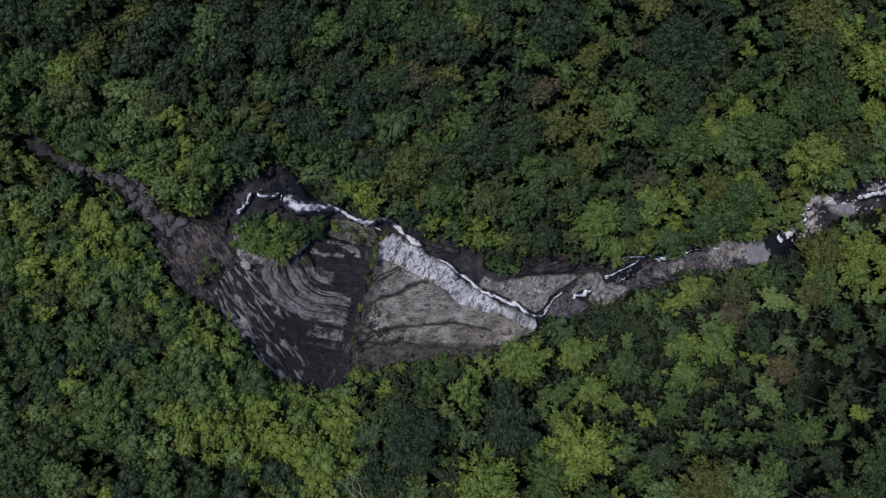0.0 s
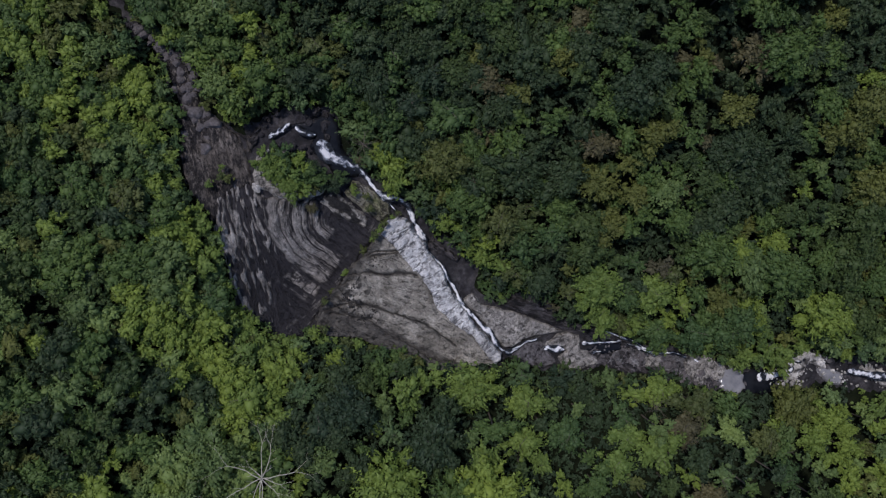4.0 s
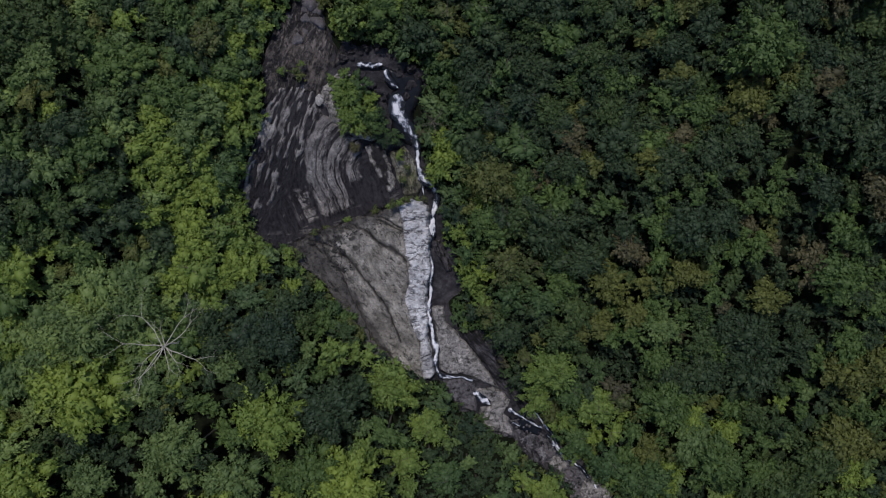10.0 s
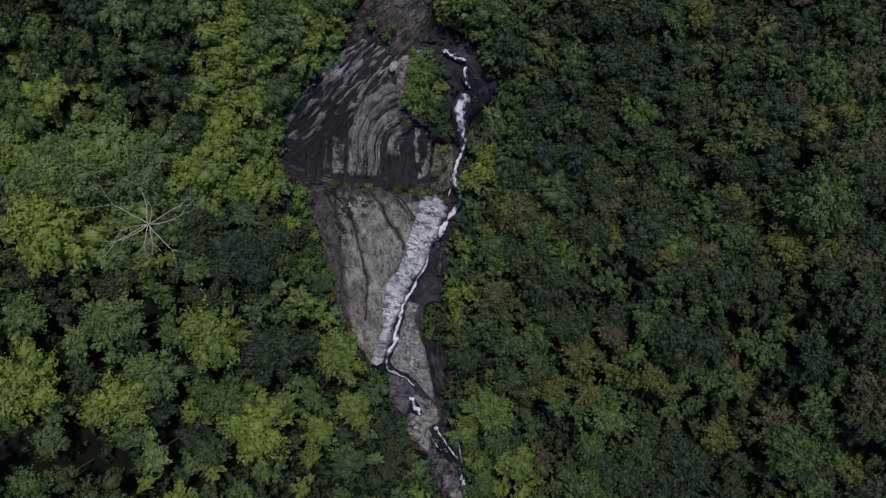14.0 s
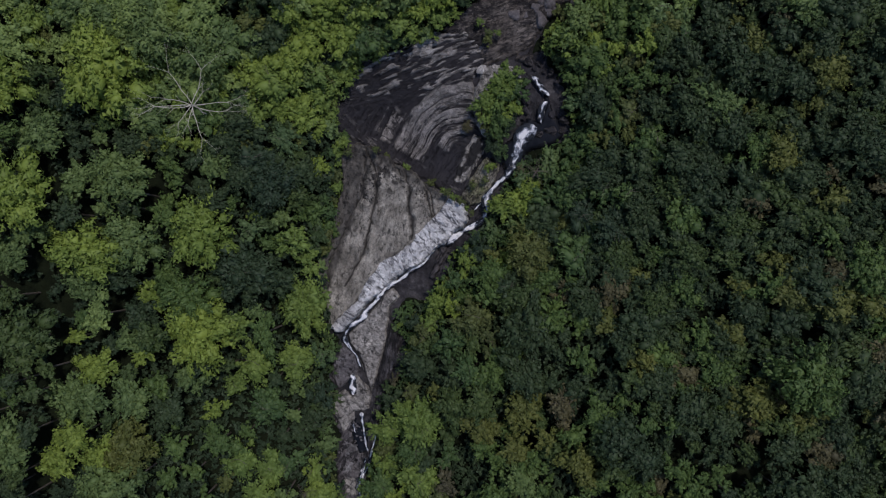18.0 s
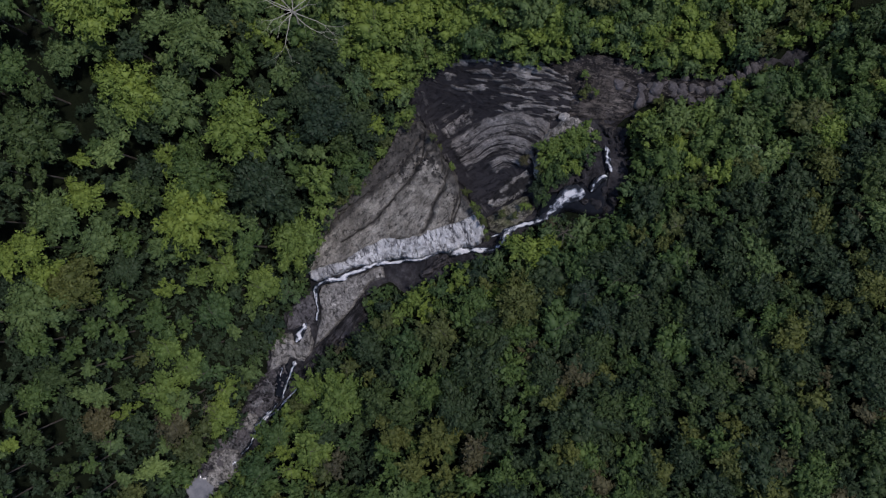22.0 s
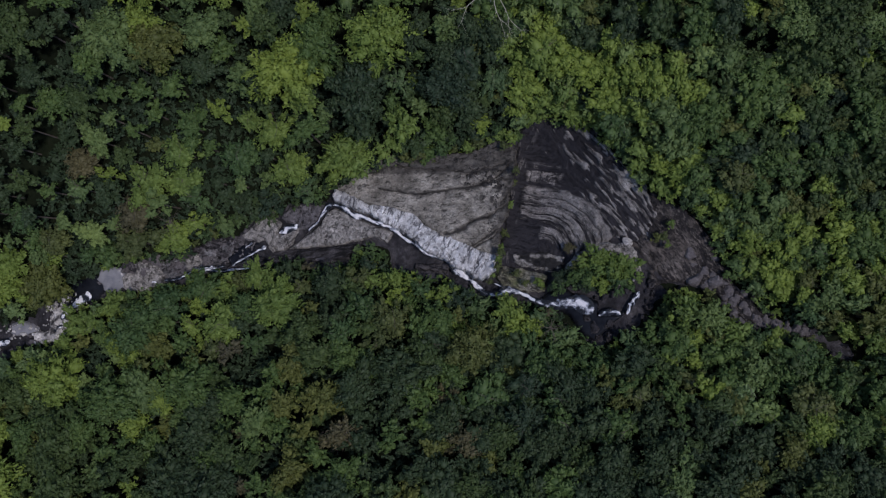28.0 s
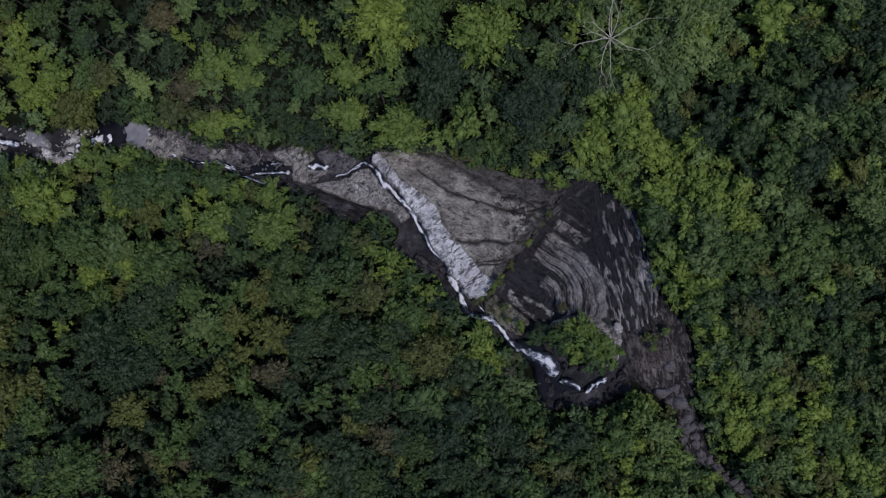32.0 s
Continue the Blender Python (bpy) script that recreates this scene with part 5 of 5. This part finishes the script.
class Scatter:
    """Places that keep their distance from those already taken."""

    def __init__(self):
        self.cells = {}

    def free(self, x, y, r, close):
        i, j = int(x // 4), int(y // 4)
        return all((x - a) ** 2 + (y - b) ** 2 > (close * (r + c)) ** 2 for di in (-2, -1, 0, 1, 2) for dj in (-2, -1, 0, 1, 2) for a, b, c in self.cells.get((i + di, j + dj), ()))

    def take(self, x, y, r):
        self.cells.setdefault((int(x // 4), int(y // 4)), []).append((x, y, r))


def stand(x, y):
    """How the woods stand: crown radii, closeness, height, spread of heights and added height away from the creek."""
    if -42 < x < -8 and y > 4:
        return (1.2, 1.5, 1.8, 2.1, 2.4, 2.8), 0.42, 0.62, 0.08, 0.25
    if x < -8 and y > -6:
        return (1.5, 1.8, 2.1, 2.5, 2.9, 3.4), 0.45, 0.75, 0.12, 0.2
    if y < -14 and x < 12:
        return (1.8, 2.4, 2.9, 3.4, 4.0, 4.8), 0.82, 1.05, 0.42, 0.85
    if x > 0 and y > 4:
        return (1.6, 1.9, 2.2, 2.5, 2.9, 3.3), 0.46, 0.75, 0.12, 0.2
    return (1.6, 2.0, 2.5, 3.0, 3.6, 4.3), 0.58, 0.9, 0.26, 0.2


def kind_of_crown(x, y, r):
    """Flat even crowns on the sunny bank and the upper hill, domed ones elsewhere."""
    if -42 < x < -8 and y > 4:
        return rng.choice((6, 14) if r < 2.6 else (5, 13))
    if (x < -8 and y > -6) or (x > 0 and y > 4 and rng.random() < 0.6):
        return rng.choice((6, 14, 6, 14, 1, 9) if r < 2.6 else ((5, 13, 3, 11) if r < 3.9 else (7, 15)))
    if r > 3.9:
        return rng.choice((7, 15))
    return rng.choice((2, 10, 4, 12) if r < 2.1 else ((1, 9, 4, 12) if r < 2.9 else (0, 8, 3, 11)))


taken = Scatter()
rng = random.Random(11)
near_trees, far_trees = [], []
for tint, rows in (*SUNNY_TREES.items(), *SHADY_TREES.items(), *UPSTREAM_TREES.items(), *DOWNSTREAM_TREES.items()):
    for x, y, r in rows:
        d = -inside(np.array([x]), np.array([y]), OPEN)[0]
        if d < 0.5:
            continue
        r = min(r, d / 0.6)
        taken.take(x, y, r * 0.9)
        form = kind_of_crown(x, y, r)
        # right hillside: darker leaves stand in for its weaker light
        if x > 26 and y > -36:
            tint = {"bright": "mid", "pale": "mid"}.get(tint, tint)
        elif tint == "pale" and y < -14:
            tint = "soft"
        high = stand(x, y)[2] * rng.uniform(1.1, 1.3) * (0.5 + 0.5 * min(d / 5, 1))
        (near_trees if d < 16 else far_trees).append((x, y, r, tint, form, rng.uniform(0, 6.3), high, rng.uniform(0.9, 1.12)))
for x, y in SHRUB_SPOTS:
    taken.take(x, y, 0.6)
tries = np.random.RandomState(5).uniform(-112, 112, (42000, 2))
gap = -inside(tries[:, 0], tries[:, 1], OPEN)
heights = land(tries[:, 0], tries[:, 1])
for (x, y), d, z in zip(tries, gap, heights):
    if math.hypot(x, y) * 112 / (107 - z) > 94:
        continue
    radii, close, height, vary, deep = stand(x, y)
    r = min(rng.choice(radii), 1.2 + 0.55 * max(d, 0))
    if any(math.hypot(x - a, y - b) < c + 0.3 * r for a, b, c in GAPS):
        continue
    if d < (0.6 if x < -3 else 0.75) * r or not taken.free(x, y, r, close):
        continue
    taken.take(x, y, r)
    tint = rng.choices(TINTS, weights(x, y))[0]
    form = kind_of_crown(x, y, r)
    (near_trees if d < NEAR else far_trees).append((x, y, r, tint, form, rng.uniform(0, 6.3), height * rng.uniform(1 - vary, 1 + vary) * (1 + deep * min(max((d - 2) / 6, 0), 1)) * (0.5 + 0.5 * min(max(d / 5, 0), 1)), rng.uniform(0.84, 1.19)))

near_trees.sort(key=lambda row: row[1])
for x, y, r, tint, form, turn, tall, wide in near_trees:
    tree(x, y, r, tint, form, turn, "beside the creek", "trees along the creek", tall, wide)


def merged(rows, shapes, lift, trunks):
    """Many crowns in one mesh: arrays of corners, faces and foliage slots."""
    corners, faces_, slots, count = [], [], [], 0
    for x, y, r, tint, form, turn, tall, wide in rows:
        v, f = shapes[form][0]
        k = r / shapes[form][1]
        c, s = math.cos(turn) * k, math.sin(turn) * k
        foot = float(land(x, y))
        high = foot + lift(r, tall)
        vx, vy = v[:, 0] * wide, v[:, 1] / wide
        corners.append(np.stack((x + vx * c - vy * s, y + vx * s + vy * c, high + v[:, 2] * k), -1))
        faces_.append(f + count)
        slots.append(np.full(len(f), TINTS.index(tint)))
        count += len(v)
        if trunks:
            a, i = np.arange(5) * 2 * math.pi / 5, np.arange(5)
            for z, thick in ((foot - 0.6, 0.2), (high + 0.8, 0.1)):
                corners.append(np.stack((x + thick * np.cos(a), y + thick * np.sin(a), np.full(5, z)), -1))
            faces_.append(np.concatenate((np.stack((i, (i + 1) % 5, i + 5), -1), np.stack(((i + 1) % 5, (i + 1) % 5 + 5, i + 5), -1))) + count)
            slots.append(np.full(10, len(TINTS)))
            count += 10
    return np.concatenate(corners), np.concatenate(faces_), np.concatenate(slots)


# the woods farther up both sides, past counting
v, f, s = merged(far_trees, [(c, form[0]) for c, form in zip(CROWNS, FORMS)], lambda r, tall: (3.5 + 1.1 * r) * tall * 0.62, True)
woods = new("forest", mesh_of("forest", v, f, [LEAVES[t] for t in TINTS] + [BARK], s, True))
tagged(woods, "dense green subtropical forest over both sides of the gorge", "forest", kind="stuff")

# low growth that fills the gaps and hangs over the edge of the rock
SMALL = [(crown_arrays(300 + k, 1.3, 5, 13, 0.31, 0.6, False), 1.3) for k in range(5)]
low_rows = []
chance = np.random.RandomState(6)
tries = np.concatenate((chance.uniform((-34, -75), (42, 75), (30000, 2)), chance.uniform(-108, 108, (9000, 2))))
gap = -inside(tries[:, 0], tries[:, 1], OPEN)
fill = Scatter()
for (x, y), d in zip(tries, gap):
    r = rng.uniform(0.8, 1.5)
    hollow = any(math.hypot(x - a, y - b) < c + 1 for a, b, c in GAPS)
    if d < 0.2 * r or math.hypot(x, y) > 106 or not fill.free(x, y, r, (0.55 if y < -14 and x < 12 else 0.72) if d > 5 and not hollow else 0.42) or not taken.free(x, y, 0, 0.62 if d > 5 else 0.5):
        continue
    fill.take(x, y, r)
    # gaps and deep woods get dark leaves: the shade there is put into the colour
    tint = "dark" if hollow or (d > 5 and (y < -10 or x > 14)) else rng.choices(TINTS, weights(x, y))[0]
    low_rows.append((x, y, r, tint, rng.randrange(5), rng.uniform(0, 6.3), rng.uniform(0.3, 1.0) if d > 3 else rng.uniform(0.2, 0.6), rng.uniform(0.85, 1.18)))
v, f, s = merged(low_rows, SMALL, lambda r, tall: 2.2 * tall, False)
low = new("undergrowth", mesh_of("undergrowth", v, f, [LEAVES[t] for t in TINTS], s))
tagged(low, "low green undergrowth between the trees and along the rock, darkened for shade in the gaps", "undergrowth", kind="stuff")

# coarser woods beyond, towards the ridges
FAR = [(crown_arrays(400 + k, 4.0, 9, 9, 0.95, 0.55, False), 4.0) for k in range(4)]
rows = []
for x, y in np.random.RandomState(8).uniform(-250, 250, (2100, 2)):
    reach = math.hypot(x, y) * 112 / (107 - float(land(x, y)))
    if reach > 94 and math.hypot(x, y) < 250 and abs(x - float(np.interp(y, VALLEY_Y, CREEK_X))) > 6:
        rows.append((x, y, rng.uniform(3.4, 5.5), rng.choice(("mid", "dark", "bright")), rng.randrange(4), rng.uniform(0, 6.3), rng.uniform(0.8, 1.2), 1.0))
v, f, s = merged(rows, FAR, lambda r, tall: (3.5 + 1.1 * r) * tall * 0.6, True)
beyond = new("far_woods", mesh_of("far_woods", v, f, [LEAVES[t] for t in TINTS] + [BARK], s))
tagged(beyond, "green forest on the slopes beyond the gorge", "forest", kind="stuff")


# ---- the dead tree: bleached limbs spread like a wheel over the canopy ----
def forked(p, heading, reach, thick, r, depth):
    """A limb as bent sticks that fork: rows of start, end and radii."""
    rows, steps = [], 4
    for k in range(steps):
        heading += r.uniform(-0.22, 0.22)
        q = p + Vector((math.cos(heading), math.sin(heading), r.uniform(-0.05, 0.25))) * reach * (0.5 if depth else 1.0) / steps
        end = thick * (0.86 if depth else 0.72)
        rows.append((p, q, thick, end))
        if r.random() < 0.85:
            side = heading + r.choice((-1, 1)) * r.uniform(0.5, 1.0)
            tip = q + Vector((math.cos(side), math.sin(side), 0.2)) * reach * r.uniform(0.06, 0.16)
            rows.append((q, tip, end * 0.45, end * 0.15))
        p, thick = q, end
    if depth:
        for turn in (r.uniform(0.25, 0.55), -r.uniform(0.2, 0.5)):
            rows += forked(p, heading + turn, reach * r.uniform(0.42, 0.56), thick * 0.72, r, depth - 1)
    return rows


def bare_tree(x, y, name, height, ways, thick, stuff, label, group, seed):
    """A leafless tree: trunk and forked limbs; ways: heading in degrees and reach of each limb."""
    r = random.Random(seed)
    root = new(name)
    root.location = (x, y, float(land(x, y)))
    bm = bmesh.new()
    here, size = Vector((0, 0, -0.6)), thick
    for k in range(5):
        there = Vector((r.uniform(-0.02, 0.02) * height, r.uniform(-0.02, 0.02) * height, height * (k + 1) / 5))
        limb(bm, here, there, size, size * 0.88, 8)
        here, size = there, size * 0.88
    part("trunk", bm, stuff, root)
    for heading, reach in ways:
        bm = bmesh.new()
        for a, b, ra, rb in forked(here - Vector((0, 0, r.uniform(0, height * 0.08))), radians(heading), reach, thick * 0.62, r, 2):
            limb(bm, a, b, ra, rb, 5)
        part("limb", bm, stuff, root)
    return tagged(root, label, "tree" if name == "dead_tree" else "shrub", group)


for x, y in DEAD:
    bare_tree(x, y, "dead_tree", 11.5, [(153, 12), (101, 11), (66, 5), (33, 11), (4, 10.5), (-48, 11), (-78, 6), (-98, 6.5), (-121, 11), (-141, 11), (197, 8)], 0.13, DEAD_WOOD, "leafless dead tree with pale bleached limbs above the canopy", "", 3)
for k, (x, y) in enumerate(BARE):
    bare_tree(x, y, "bare_shrub", 6.2 if k > 1 else 2.2, [(k * 37 + 30 * j, 2.2 + 0.6 * (j % 3)) for j in range(12)], 0.06, BARK, "bare grey-brown twiggy shrub among the green trees", "bare shrubs", 30 + k)


# ---- shrubs on the rock island and along the slab's wooded flank ----
def shrub(x, y, size, tint, form, label, group, lift=0.3):
    k = size / FORMS[form][0]
    root = new("shrub")
    foot = float(land(x, y))
    if inside(np.array([x]), np.array([y]), SLAB)[0] > -0.3:
        foot = max(foot, float(slab_height(x, y)) - 0.5)
    root.location = (x, y, foot + lift)
    root.rotation_euler = (0, 0, rng.uniform(0, 6.3))
    root.scale = (k, k, k)
    crown, stem = new("foliage", CROWN_MESH[form, tint]), new("stem", TRUNKS[form])
    crown.parent = stem.parent = root
    crown.location.z, stem.scale.z = 0.55 / k, 0.16
    return tagged(root, label, "shrub", group)


for x, y, size, tint in BUSHES:
    shrub(x, y, size, tint, rng.choice((1, 9, 0, 8)), "dense yellow-green shrub on the rock island beside the falls", "shrubs on the rock island", 1.0)
for k, (x, y) in enumerate(SHRUB_SPOTS):
    shrub(x, y, rng.uniform(0.9, 1.6), ("bright", "olive", "mid")[k % 3], rng.choice((2, 10, 4)), "low yellow-green shrub on the flank of the slab", "shrubs on the slab's flank", 0.8)
for x, y in TUFTS:
    shrub(x, y, rng.uniform(0.6, 0.95), rng.choice(("bright", "olive")), rng.choice((2, 10, 4)), "small tuft of green growth in a rock joint", "tufts on the rock", 1.2)
